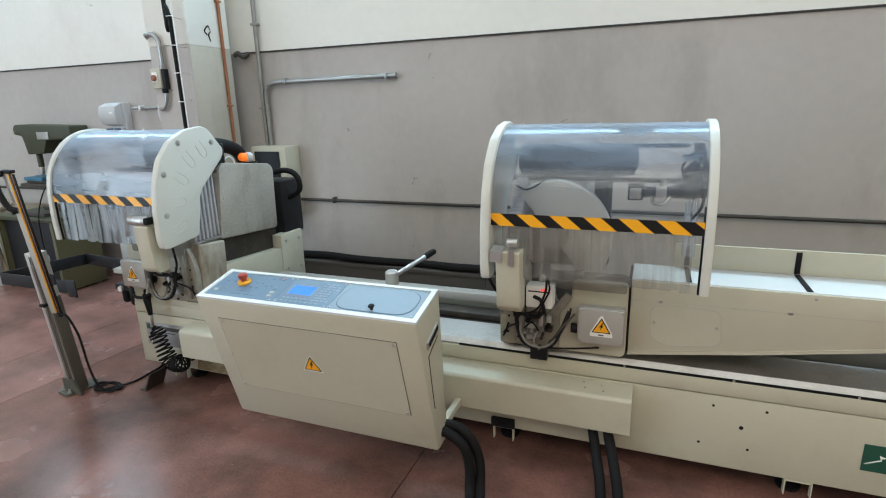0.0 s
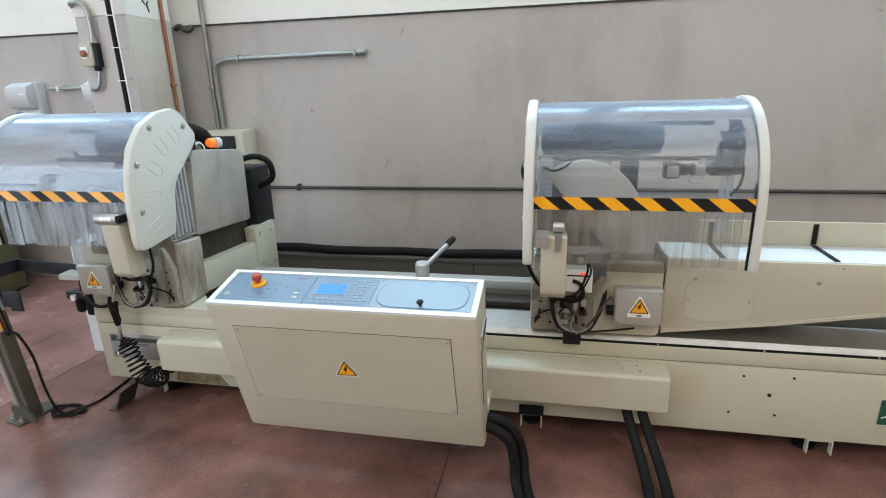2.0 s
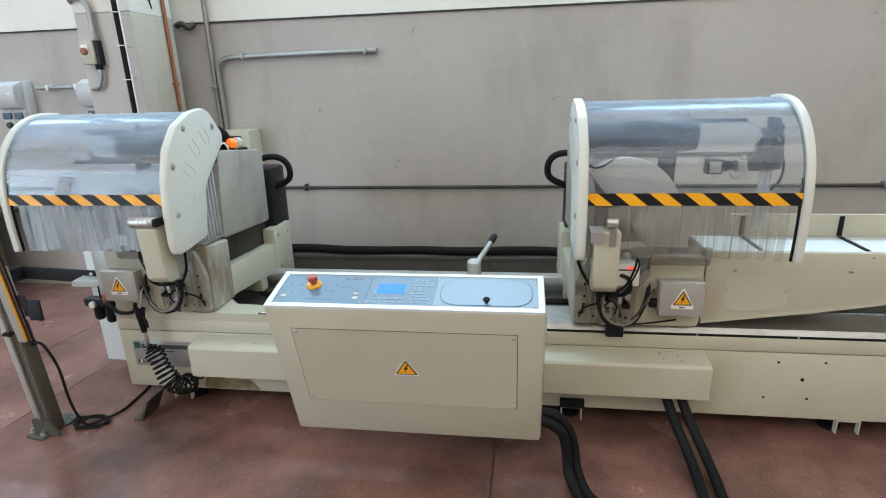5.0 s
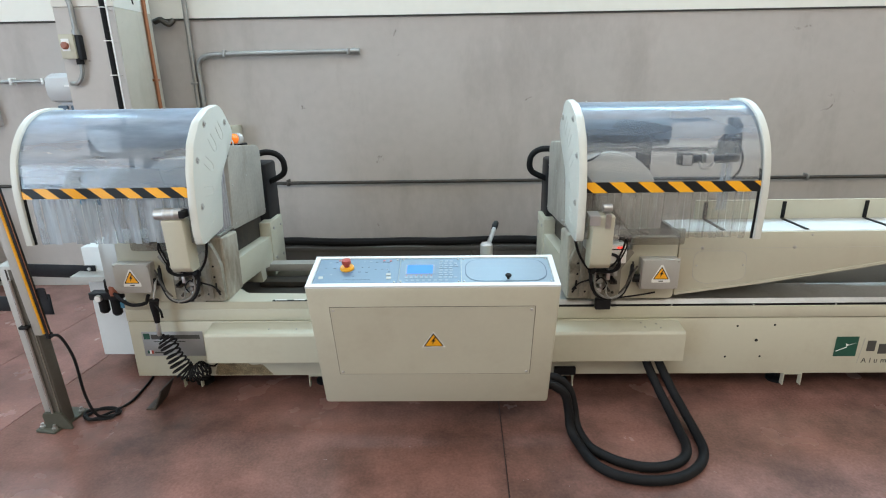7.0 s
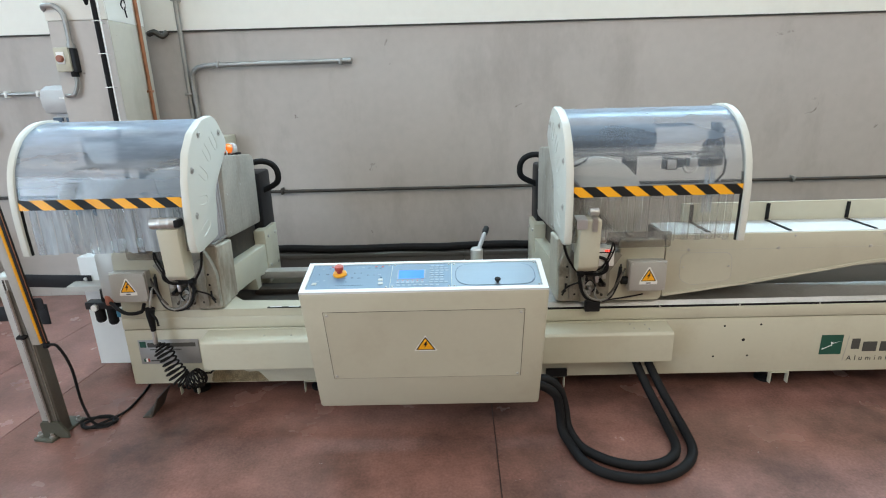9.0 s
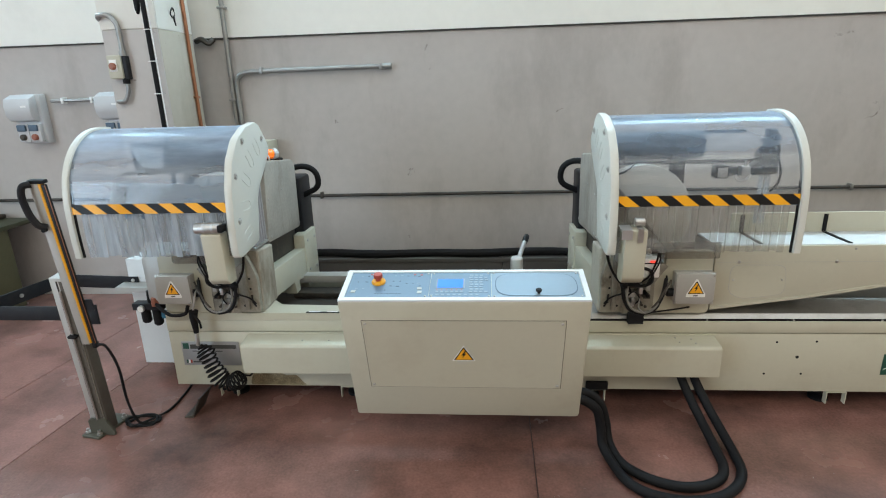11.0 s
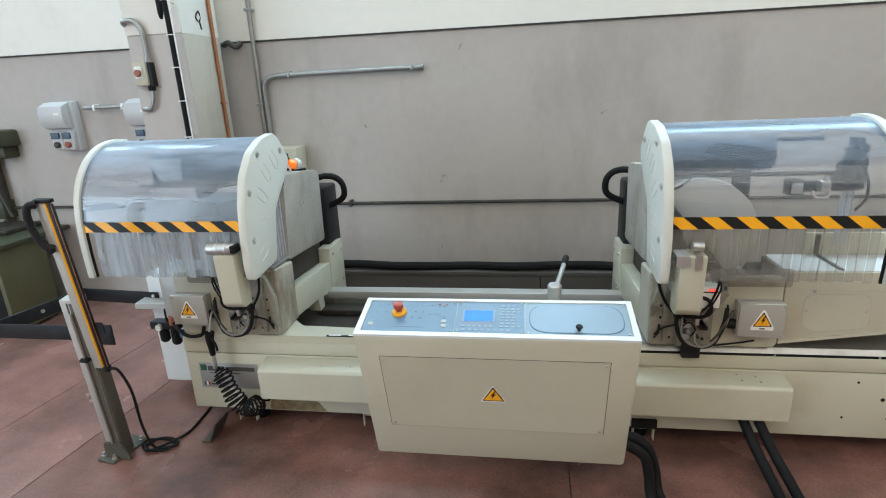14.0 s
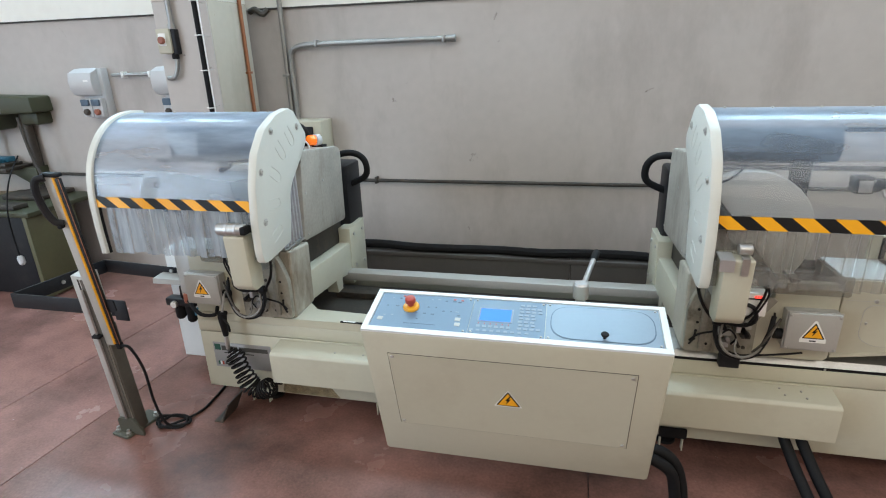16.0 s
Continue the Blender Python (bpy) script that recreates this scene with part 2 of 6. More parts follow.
M_SOCKETRED = mat("faded_red_socket", (0.30, 0.10, 0.06), 0.5, var=0.15, scale=20)
M_BLUE = mat("blue_grey_membrane", (0.125, 0.195, 0.275), 0.36, var=0.05, scale=6, fine=60)
M_BLUELID = mat("pale_blue_grey_plate", (0.215, 0.27, 0.32), 0.38, 0.2, var=0.04, scale=5, fine=70)
M_KEY = mat("pale_membrane_key", (0.225, 0.29, 0.36), 0.4, var=0.1, scale=9)
M_INK = mat("dark_blue_print", (0.07, 0.11, 0.16), 0.5, var=0.1, scale=9)
M_RED = mat("red_button_plastic", (0.40, 0.06, 0.04), 0.32, var=0.06, scale=20)
M_REDLED = glow("red_led_digits", (1.0, 0.06, 0.04), 2.2)
M_LCD = glow("lit_lcd", (0.035, 0.19, 0.72), 0.85, 0.6)
M_AMBER = glow("lit_amber_dome", (1.0, 0.20, 0.02), 0.7)
M_GREEN = mat("dark_green_emblem", (0.012, 0.075, 0.05), 0.4, var=0.08, scale=10)
M_LETTER = mat("dark_grey_lettering", (0.06, 0.06, 0.055), 0.5, var=0.08, scale=10)
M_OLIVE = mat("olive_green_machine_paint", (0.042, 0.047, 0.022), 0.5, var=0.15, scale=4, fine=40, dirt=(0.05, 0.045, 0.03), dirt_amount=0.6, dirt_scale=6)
M_POSTFOOT = mat("grey_olive_foot_paint", (0.085, 0.085, 0.065), 0.55, 0.2, var=0.15, scale=8, fine=60)
M_OLIVE_LIGHT = mat("lighter_olive", (0.10, 0.10, 0.05), 0.55, var=0.12, scale=4, fine=40, dirt=(0.08, 0.07, 0.05), dirt_amount=0.5, dirt_scale=5)
M_WOOD = mat("brown_plywood", (0.33, 0.19, 0.10), 0.6, var=0.15, scale=6, fine=50)
M_WOODTOP = mat("worn_bench_top", (0.34, 0.28, 0.2), 0.65, var=0.2, scale=6, fine=50, dirt=(0.1, 0.08, 0.06), dirt_amount=0.6, dirt_scale=7)
M_VICE = mat("blue_painted_vice", (0.03, 0.16, 0.26), 0.4, var=0.15, scale=9)
M_PVC = mat("grey_white_plastic_box", (0.54, 0.55, 0.56), 0.4, var=0.03, scale=6)
M_NAMEPLATE = mat("grey_nameplate", (0.34, 0.34, 0.34), 0.35, 0.4, var=0.05, scale=9)
M_MOTOR = mat("dark_grey_motor", (0.022, 0.020, 0.020), 0.5, 0.2, var=0.2, scale=7, fine=60, spec=0.3)
M_GUARD = mat("grey_white_blade_guard", (0.56, 0.56, 0.53), 0.5, var=0.05, scale=5, dirt=(0.36, 0.34, 0.3), dirt_amount=0.4, dirt_scale=5)
M_OILY = mat("oily_bare_steel", (0.26, 0.245, 0.21), 0.5, 0.3, var=0.25, scale=8, fine=60, dirt=(0.06, 0.045, 0.035), dirt_amount=0.9, dirt_scale=8, stretch=0.6)
M_BELLOWS = mat("grey_bellows_fabric", (0.42, 0.42, 0.45), 0.5, var=0.15, scale=12, fine=60, dirt=(0.2, 0.18, 0.17), dirt_amount=0.5, dirt_scale=7)
# blue haze colour paints sky reflections over the real scratches, more on the left
M_COVER = clear_sheet("scratched_polycarbonate", (0.91, 0.93, 0.955), 0.08, (0.60, 0.76, 1.0), 5.0, streak=(0.5, 1, 2.2), sky_haze=4.0)
M_COVER_GLARE = clear_sheet("scratched_polycarbonate_with_glare", (0.80, 0.84, 0.90), 0.17, (0.66, 0.80, 1.0), 5.5, streak=(0.45, 1, 2.6), sky_haze=2.6)
M_STRIP_WHITE = clear_sheet("white_milky_vinyl", (0.86, 0.88, 0.90), 0.36, (0.68, 0.72, 0.76), 9.0, 0.45, 0.05, (3, 1, 0.4))
M_STRIP = clear_sheet("dusty_clear_vinyl", (0.90, 0.89, 0.87), 0.13, (0.66, 0.64, 0.60), 14.0, 0.5, 0.045, (3, 1, 0.35))
M_DEFLECTOR = clear_sheet("grey_dusty_plastic", (0.74, 0.73, 0.70), 0.12, (0.5, 0.48, 0.45), 9.0, 0.0, 0.04)
M_COVER_IN = clear_sheet("polycarbonate_inner_face", (0.99, 0.99, 0.99), 0.0, (0.7, 0.7, 0.7), 3.0, 0.0, 0.0)
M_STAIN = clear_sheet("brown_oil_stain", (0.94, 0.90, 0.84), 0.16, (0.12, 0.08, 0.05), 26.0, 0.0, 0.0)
M_GLASS = clear_sheet("window_glass", (0.95, 0.97, 0.97), 0.02, (0.7, 0.7, 0.7), 3.0, 0.0, 0.05)


# ---- mesh helpers ----
ORIGIN = {}


def thing(name, at, label, category, group="", kind=""):
    ob = new(name)
    ob.empty_display_size = 0.1
    ob.location = at
    ORIGIN[ob.name] = Vector(at)
    return tagged(ob, label, category, group, kind)


def part(name, bm, material, parent=None, label="", smooth=True):
    """Links a bmesh, in world metres, as one mesh under a thing or a part."""
    bmesh.ops.recalc_face_normals(bm, faces=bm.faces)
    origin = ORIGIN[parent.name] if parent else Vector()
    bmesh.ops.translate(bm, verts=bm.verts, vec=-origin)
    me = bpy.data.meshes.new(name)
    bm.to_mesh(me)
    bm.free()
    me.materials.append(material)
    ob = new(name, me)
    if parent:
        ob.parent = parent
    ORIGIN[ob.name] = origin
    if smooth:
        me.shade_smooth()
        me.set_sharp_from_angle(angle=radians(35))
    if label:
        tagged(ob, label)
    return ob


def solid(name, bm, material, label, category, group="", kind=""):
    """A top-level thing that is a single mesh."""
    return tagged(part(name, bm, material, None), label, category, group, kind)


def box(x0, x1, y0, y1, z0, z1, bevel=0.0, bm=None, seg=2):
    bm2 = bmesh.new()
    bmesh.ops.create_cube(bm2, size=1)
    sx, sy, sz = abs(x1 - x0), abs(y1 - y0), abs(z1 - z0)
    bmesh.ops.scale(bm2, vec=(sx, sy, sz), verts=bm2.verts)
    if bevel:
        bmesh.ops.bevel(bm2, geom=bm2.edges[:], offset=min(bevel, 0.45 * min(sx, sy, sz)), segments=seg, profile=0.5, affect="EDGES")
    bmesh.ops.translate(bm2, vec=((x0 + x1) / 2, (y0 + y1) / 2, (z0 + z1) / 2), verts=bm2.verts)
    return join(bm, bm2)


def join(bm, bm2):
    if bm is None:
        return bm2
    me = bpy.data.meshes.new("tmp")
    bm2.to_mesh(me)
    bm2.free()
    bm.from_mesh(me)
    bpy.data.meshes.remove(me)
    return bm


def prism(profile, a0, a1, axis="x", bevel=0.0, bm=None):
    """A solid from a closed outline: (y, z) swept along x, or (x, z) along y, or (x, y) along z."""
    bm2 = bmesh.new()

    def at(p, a):
        return {"x": (a, p[0], p[1]), "y": (p[0], a, p[1]), "z": (p[0], p[1], a)}[axis]
    lo = [bm2.verts.new(at(p, a0)) for p in profile]
    hi = [bm2.verts.new(at(p, a1)) for p in profile]
    bm2.faces.new(lo)
    bm2.faces.new(hi[::-1])
    n = len(profile)
    for i in range(n):
        bm2.faces.new((lo[i], hi[i], hi[(i + 1) % n], lo[(i + 1) % n]))
    bmesh.ops.recalc_face_normals(bm2, faces=bm2.faces)
    if bevel:
        edges = [e for e in bm2.edges if any(len(f.verts) == n for f in e.link_faces)]
        bmesh.ops.bevel(bm2, geom=edges, offset=bevel, segments=2, profile=0.5, affect="EDGES")
    return join(bm, bm2)


def loft(outline, rings, bm=None):
    """A solid along x from one closed (y, z) outline: rings of (inset, x)."""
    pts = [Vector(p) for p in outline]
    n = len(pts)
    area2 = sum(pts[i].x * pts[(i + 1) % n].y - pts[(i + 1) % n].x * pts[i].y for i in range(n))
    sign = 1 if area2 > 0 else -1
    norm = []
    for i in range(n):
        a, b = (pts[i] - pts[i - 1]).normalized(), (pts[(i + 1) % n] - pts[i]).normalized()
        t = (a + b).normalized()
        norm.append(Vector((-t.y, t.x)) * sign)
    bm2 = bmesh.new()
    loops = [[bm2.verts.new((x, pts[i].x + norm[i].x * d, pts[i].y + norm[i].y * d)) for i in range(n)] for d, x in rings]
    for a, b in zip(loops, loops[1:]):
        for i in range(n):
            bm2.faces.new((a[i], a[(i + 1) % n], b[(i + 1) % n], b[i]))
    bm2.faces.new(loops[0][::-1])
    bm2.faces.new(loops[-1])
    return join(bm, bm2)


def round_poly(points, r, seg=4):
    """Rounds the corners of a closed outline."""
    out, n = [], len(points)
    for i in range(n):
        p, a, b = Vector(points[i]), Vector(points[i - 1]), Vector(points[(i + 1) % n])
        d = min(r, 0.45 * (a - p).length, 0.45 * (b - p).length)
        s, e = p + (a - p).normalized() * d, p + (b - p).normalized() * d
        for k in range(seg + 1):
            t = k / seg
            out.append(tuple(s * (1 - t) ** 2 + p * 2 * t * (1 - t) + e * t * t))
    return out


def smooth_line(points, steps=8):
    """A smooth curve through the points."""
    pts = [Vector(p) for p in points]
    pts = [2 * pts[0] - pts[1]] + pts + [2 * pts[-1] - pts[-2]]
    out = []
    for i in range(1, len(pts) - 2):
        a, b, c, d = pts[i - 1:i + 3]
        for k in range(steps):
            t = k / steps
            out.append(0.5 * (2 * b + (c - a) * t + (2 * a - 5 * b + 4 * c - d) * t * t + (3 * b - a - 3 * c + d) * t ** 3))
    out.append(pts[-2])
    return out


def tube(points, r, sides=10, bm=None, steps=8, closed=False, radii=None):
    """A round hose or pipe along a smooth line."""
    line = smooth_line(points, steps) if steps > 1 else [Vector(p) for p in points]
    bm2 = bmesh.new()
    rings, side = [], None
    for i, p in enumerate(line):
        d = (line[min(i + 1, len(line) - 1)] - line[max(i - 1, 0)]).normalized()
        if side is None:
            side = d.orthogonal().normalized()
        side = (side - d * side.dot(d)).normalized()
        up = d.cross(side)
        rr = r if radii is None else radii(i / (len(line) - 1))
        rings.append([bm2.verts.new(p + rr * (math.cos(2 * math.pi * k / sides) * side + math.sin(2 * math.pi * k / sides) * up)) for k in range(sides)])
    for a, b in zip(rings, rings[1:]):
        for k in range(sides):
            bm2.faces.new((a[k], a[(k + 1) % sides], b[(k + 1) % sides], b[k]))
    bm2.faces.new(rings[0][::-1])
    bm2.faces.new(rings[-1])
    return join(bm, bm2)


def rod(p0, p1, r, sides=20, bm=None, bevel=0.0):
    p0, p1 = Vector(p0), Vector(p1)
    bm2 = bmesh.new()
    bmesh.ops.create_cone(bm2, cap_ends=True, segments=sides, radius1=r, radius2=r, depth=(p1 - p0).length)
    if bevel:
        es = [e for e in bm2.edges if any(len(f.verts) > 4 for f in e.link_faces)]
        bmesh.ops.bevel(bm2, geom=es, offset=bevel, segments=2, profile=0.5, affect="EDGES")
    m = Matrix.Translation((p0 + p1) / 2) @ (p1 - p0).to_track_quat("Z", "Y").to_matrix().to_4x4()
    bmesh.ops.transform(bm2, matrix=m, verts=bm2.verts)
    return join(bm, bm2)


def lathe(profile, base, axis=(0, 0, 1), sides=24, bm=None):
    """A turned body: (radius, height) pairs round an axis from base."""
    bm2 = bmesh.new()
    rings = []
    for r, h in profile:
        rings.append([bm2.verts.new((r * math.cos(2 * math.pi * k / sides), r * math.sin(2 * math.pi * k / sides), h)) for k in range(sides)])
    for a, b in zip(rings, rings[1:]):
        for k in range(sides):
            bm2.faces.new((a[k], a[(k + 1) % sides], b[(k + 1) % sides], b[k]))
    bm2.faces.new(rings[0][::-1])
    bm2.faces.new(rings[-1])
    m = Matrix.Translation(base) @ Vector(axis).to_track_quat("Z", "Y").to_matrix().to_4x4()
    bmesh.ops.transform(bm2, matrix=m, verts=bm2.verts)
    return join(bm, bm2)


def moved(bm, m):
    bmesh.ops.transform(bm, matrix=m, verts=bm.verts)
    return bm


def screw(p, axis, r=0.006, bm=None):
    return lathe([(r, 0), (r, 0.002), (r * 0.8, 0.0035), (r * 0.45, 0.004)], p, axis, 10, bm)


# ---- the hall ----
def structure(name, bm, material, label, category):
    return solid(name, bm, material, label, category, kind="structure")


YW = 4.37
LINE = 2.207
structure("wall_north", box(-9.5, 7.5, YW, YW + 0.3, 0, LINE), M_WALL_LOW, "grey painted lower wall with scuffs and stains", "wall")
bm = box(-9.5, 7.5, YW - 0.004, YW + 0.3, LINE + 0.004, 3.40)
xs = [-9.5] + [v for w in WINDOWS_N for v in w] + [7.5]
for a, b in zip(xs[::2], xs[1::2]):
    box(a, b, YW - 0.004, YW + 0.3, 3.4001, 4.04, bm=bm)
box(-9.5, 7.5, YW - 0.004, YW + 0.3, 4.0401, 6.0, bm=bm)
structure("wall_north", bm, M_WALL_HIGH, "cream painted upper wall with cracks", "wall")
structure("trim", box(-9.5, -4.075, YW - 0.014, YW - 0.004, LINE - 0.007, LINE + 0.006, 0.003), M_LINE, "dark cable strip along the paint edge", "trim")
structure("trim", box(-3.645, 7.5, YW - 0.014, YW - 0.004, LINE - 0.007, LINE + 0.006, 0.003), M_LINE, "dark cable strip along the paint edge", "trim")
for i, (x0, x1, z0, z1) in enumerate([(a, b, 3.4, 4.04) for a, b in WINDOWS_N]):
    w = thing(f"window_{i + 1}", ((x0 + x1) / 2, YW + 0.1, z0), "high steel-framed factory window over the machine", "window", kind="structure")
    bm = box(x0, x1, YW + 0.08, YW + 0.13, z0, z0 + 0.04)
    box(x0, x1, YW + 0.08, YW + 0.13, z1 - 0.04, z1, bm=bm)
    box(x0, x0 + 0.04, YW + 0.08, YW + 0.13, z0 + 0.04, z1 - 0.04, bm=bm)
    box(x1 - 0.04, x1, YW + 0.08, YW + 0.13, z0 + 0.04, z1 - 0.04, bm=bm)
    part("window_frame", bm, M_GREYBOX, w)
    pane = part("pane", box(x0 + 0.04, x1 - 0.04, YW + 0.1, YW + 0.105, z0 + 0.04, z1 - 0.04), M_GLASS, w)
    pane.visible_shadow = False
# unseen walls and ceiling, added to close the hall and limit bounced light
structure("wall_south", box(-9.5, 7.5, -7.8, -7.5, 0, 6), M_HALL_UNSEEN, "unseen dark grey wall closing the hall behind the aisle", "wall")
structure("wall_west", box(-9.8, -9.5, -7.5, YW + 0.3, 0, 6), M_WALL_HIGH, "unseen cream side wall closing the hall", "wall")
structure("wall_east", box(7.5, 7.8, -7.5, YW + 0.3, 0, 6), M_HALL_UNSEEN, "unseen dark grey side wall closing the hall", "wall")
bm = box(-9.8, 7.8, -7.8, -5.7, 6.0, 6.2)
for a, b in ((-1.1, 0.3), (3.5, YW + 0.3)):
    box(-9.8, 7.8, a, b, 6.0, 6.2, bm=bm)
for a, b in ((-5.6999, -1.1001), (0.3001, 3.4999)):
    box(-9.8, -8.5, a, b, 6.0, 6.2, bm=bm)
    box(6.5, 7.8, a, b, 6.0, 6.2, bm=bm)
structure("ceiling", bm, M_HALL_UNSEEN, "unseen dark grey ceiling with openings for the roof lights", "ceiling")

# pillar against the wall, painted in the same two colours
structure("pillar", box(-4.06, -3.64, 3.80, 4.275, 0, 2.24, 0.008), M_WALL_LOW, "grey painted lower part of a square pillar", "pillar")
structure("pillar", box(-4.064, -3.640, 3.796, 4.275, 2.2405, 6.0, 0.008), M_WALL_HIGH, "cream painted upper part of a square pillar", "pillar")
structure("pillar_side", box(-3.6398, -3.6365, 3.808, 4.270, 0, 2.238, 0.001), M_PILLAR_SIDE, "dirty beige painted flank of the pillar", "pillar")
structure("pillar_side", box(-3.6398, -3.6365, 3.806, 4.270, 2.239, 6.0, 0.001), M_WALL_HIGH, "cream painted flank of the pillar", "pillar")
# floor: polished slabs with sawn joints between them
floor = thing("floor", (0, 0, 0), "worn red-brown polished concrete floor with sawn joints", "floor", kind="structure")
part("joint_filler", box(-9.5, 7.5, -7.5, YW, -0.1, -0.006), M_JOINT, floor)
cuts = [(-9.5, 0), (-6.9, 0.08), (-4.62, 0.11), (-3.97, 0.1), (-1.135, 0.015), (1.9, 0.0), (4.9, 0.0), (7.5, 0)]
for (a, sa), (b, sb) in zip(cuts, cuts[1:]):
    for y0, y1 in ((-7.5, -4.0), (-4.0, -0.6), (-0.6, YW)):
        g = 0.003
        q = [(a + sa * y0 + g, y0 + g), (b + sb * y0 - g, y0 + g), (b + sb * y1 - g, y1 - g), (a + sa * y1 + g, y1 - g)]
        # slabs on the left take the colour brightened for gate glare
        part("slab", prism(q, -0.05, 0.0, "z"), M_FLOOR_GLARE if b < -3.2 else M_FLOOR, floor, smooth=False)

# ---- pipes and boxes on the wall ----
p = thing("wall_conduit", (-3.37, 4.34, 1.4), "galvanised steel conduit bending along the wall", "pipe")
part("pipe", tube([(-3.35, 4.335, 1.38), (-3.35, 4.335, 1.6), (-3.352, 4.335, 1.83), (-3.33, 4.335, 1.905), (-3.26, 4.335, 1.94), (-3.1, 4.335, 1.947), (-2.6, 4.335, 1.95), (-2.07, 4.335, 1.952)], 0.0195, 12), M_GALV, p)
part("coupling", rod((-2.12, 4.335, 1.952), (-2.065, 4.335, 1.952), 0.024), M_GALV, p)
part("coupling", rod((-3.351, 4.335, 1.66), (-3.351, 4.335, 1.72), 0.024), M_GALV, p)
for x in (-3.13, -2.15):
    part("clamp", box(x - 0.012, x + 0.012, 4.31, YW, 1.925, 1.975, 0.004), M_GALV, p)
p = thing("wall_conduit", (-3.43, 4.34, 1.4), "straight galvanised conduit climbing the wall", "pipe")
part("pipe", tube([(-3.395, 4.335, 1.38), (-3.395, 4.335, 3.0), (-3.395, 4.335, 5.9)], 0.0185, 12), M_GALV, p)
for z in (1.72, 2.42):
    part("clamp", box(-3.425, -3.365, 4.31, YW, z, z + 0.02, 0.004), M_GALV, p)
p = thing("wall_pipe", (0, 4.34, 0.915), "long dark steel air pipe clamped along the wall", "pipe")
part("pipe", tube([(-3.64, 4.335, 0.915), (0, 4.335, 0.917), (7.4, 4.335, 0.915)], 0.0135, 10), M_DARK, p)
for x in (-2.73, -0.5, 1.58, 3.6):
    part("clamp", box(x - 0.010, x + 0.010, 4.31, YW, 0.892, 0.945, 0.004), M_GALV if x > 0 else M_DARK, p)
p = thing("wall_pipe", (-6, 4.34, 0.915), "long dark steel air pipe clamped along the wall", "pipe")
part("pipe", tube([(-9.4, 4.335, 0.915), (-6, 4.335, 0.917), (-4.08, 4.335, 0.915)], 0.0135, 10), M_DARK, p)
p = thing("copper_pipe", (-3.622, 4.17, 0), "brown copper pipe running up the pillar side", "pipe")
part("pipe", tube([(-3.622, 4.17, 0.0), (-3.622, 4.17, 2.0), (-3.622, 4.17, 5.9)], 0.014, 10), M_RUST, p)
for z in (1.1, 1.75, 2.6):
    part("clamp", box(-3.642, -3.605, 4.145, 4.195, z, z + 0.018, 0.004), M_RUST, p)
p = thing("pillar_cable", (-3.61, 3.63, 0), "flat black cable channel standing before the pillar", "cable")
part("cable", tube([(-3.61, 3.63, 0.0), (-3.61, 3.63, 1.2), (-3.612, 3.63, 2.3), (-3.625, 3.632, 2.43), (-3.65, 3.64, 2.5), (-3.67, 3.645, 2.6), (-3.675, 3.645, 5.9)], 0.0165, 10), M_BLACK, p)
part("cover_strip", box(-3.588, -3.582, 3.625, 3.635, 0.0, 5.9, 0.002), M_SIGNWHITE, p)
for z in (1.28, 1.55, 1.79, 2.006, 2.21, 2.42):
    part("strap", box(-3.635, -3.590, 3.611, 3.64, z, z + 0.006, 0.002), M_SIGNWHITE, p)
    part("strap_arm", rod((-3.625, 3.635, z + 0.003), (-3.66, 3.80, z + 0.003), 0.003, 6), M_STEEL, p)
# old brackets and rags on the wall corner
solid("wall_bracket", tube([(-3.64, 4.33, 2.19), (-3.58, 4.3, 2.2), (-3.53, 4.31, 2.17), (-3.5, 4.34, 2.2)], 0.022, 8), M_DARK, "blackened pipe stub with torn insulation in the corner", "bracket")
solid("rope_knot", tube([(-3.637, 4.02, 2.33), (-3.63, 3.99, 2.36), (-3.63, 4.03, 2.40), (-3.64, 4.06, 2.36), (-3.63, 4.03, 2.33), (-3.635, 4.05, 2.28)], 0.005, 6), M_BLACK, "dark wire knot hanging on the pillar side", "wire")

# isolator switch on the pillar
sw = thing("isolator_switch", (-3.95, 3.8, 1.9), "grey isolator box with a red rotary knob", "switch")
part("body", box(-4.02, -3.915, 3.735, 3.798, 1.905, 2.065, 0.008), M_CREAM, sw)
part("back_plate", box(-3.915, -3.885, 3.75, 3.798, 1.9, 2.06, 0.004), M_BLACKPAINT, sw, "black side plate")
part("knob_plate", box(-4.0, -3.945, 3.728, 3.735, 1.955, 2.035, 0.003), M_SIGNWHITE, sw)
part("knob", lathe([(0.024, 0), (0.024, 0.016), (0.018, 0.022), (0.004, 0.023)], (-3.972, 3.728, 1.99), (0, -1, 0)), M_SOCKETRED, sw, "red rotary knob")
part("conduit", tube([(-3.91, 3.77, 2.065), (-3.91, 3.77, 2.2), (-3.92, 3.77, 2.28), (-3.97, 3.77, 2.33), (-4.04, 3.77, 2.33), (-4.07, 3.83, 2.31), (-4.1, 3.95, 2.3)], 0.018, 10), M_GALV, sw, "flexible grey conduit")
part("conduit", tube([(-3.92, 3.77, 1.905), (-3.92, 3.77, 1.82), (-3.96, 3.77, 1.75), (-4.03, 3.80, 1.745), (-4.07, 3.9, 1.75), (-4.15, 4.2, 1.76), (-4.19, 4.33, 1.765)], 0.015, 10), M_GALV, sw, "flexible grey conduit")
part("gland", rod((-3.91, 3.77, 2.06), (-3.91, 3.77, 2.09), 0.026, 12), M_GALV, sw)
part("gland", rod((-3.92, 3.77, 1.91), (-3.92, 3.77, 1.87), 0.024, 12), M_BLACK, sw)


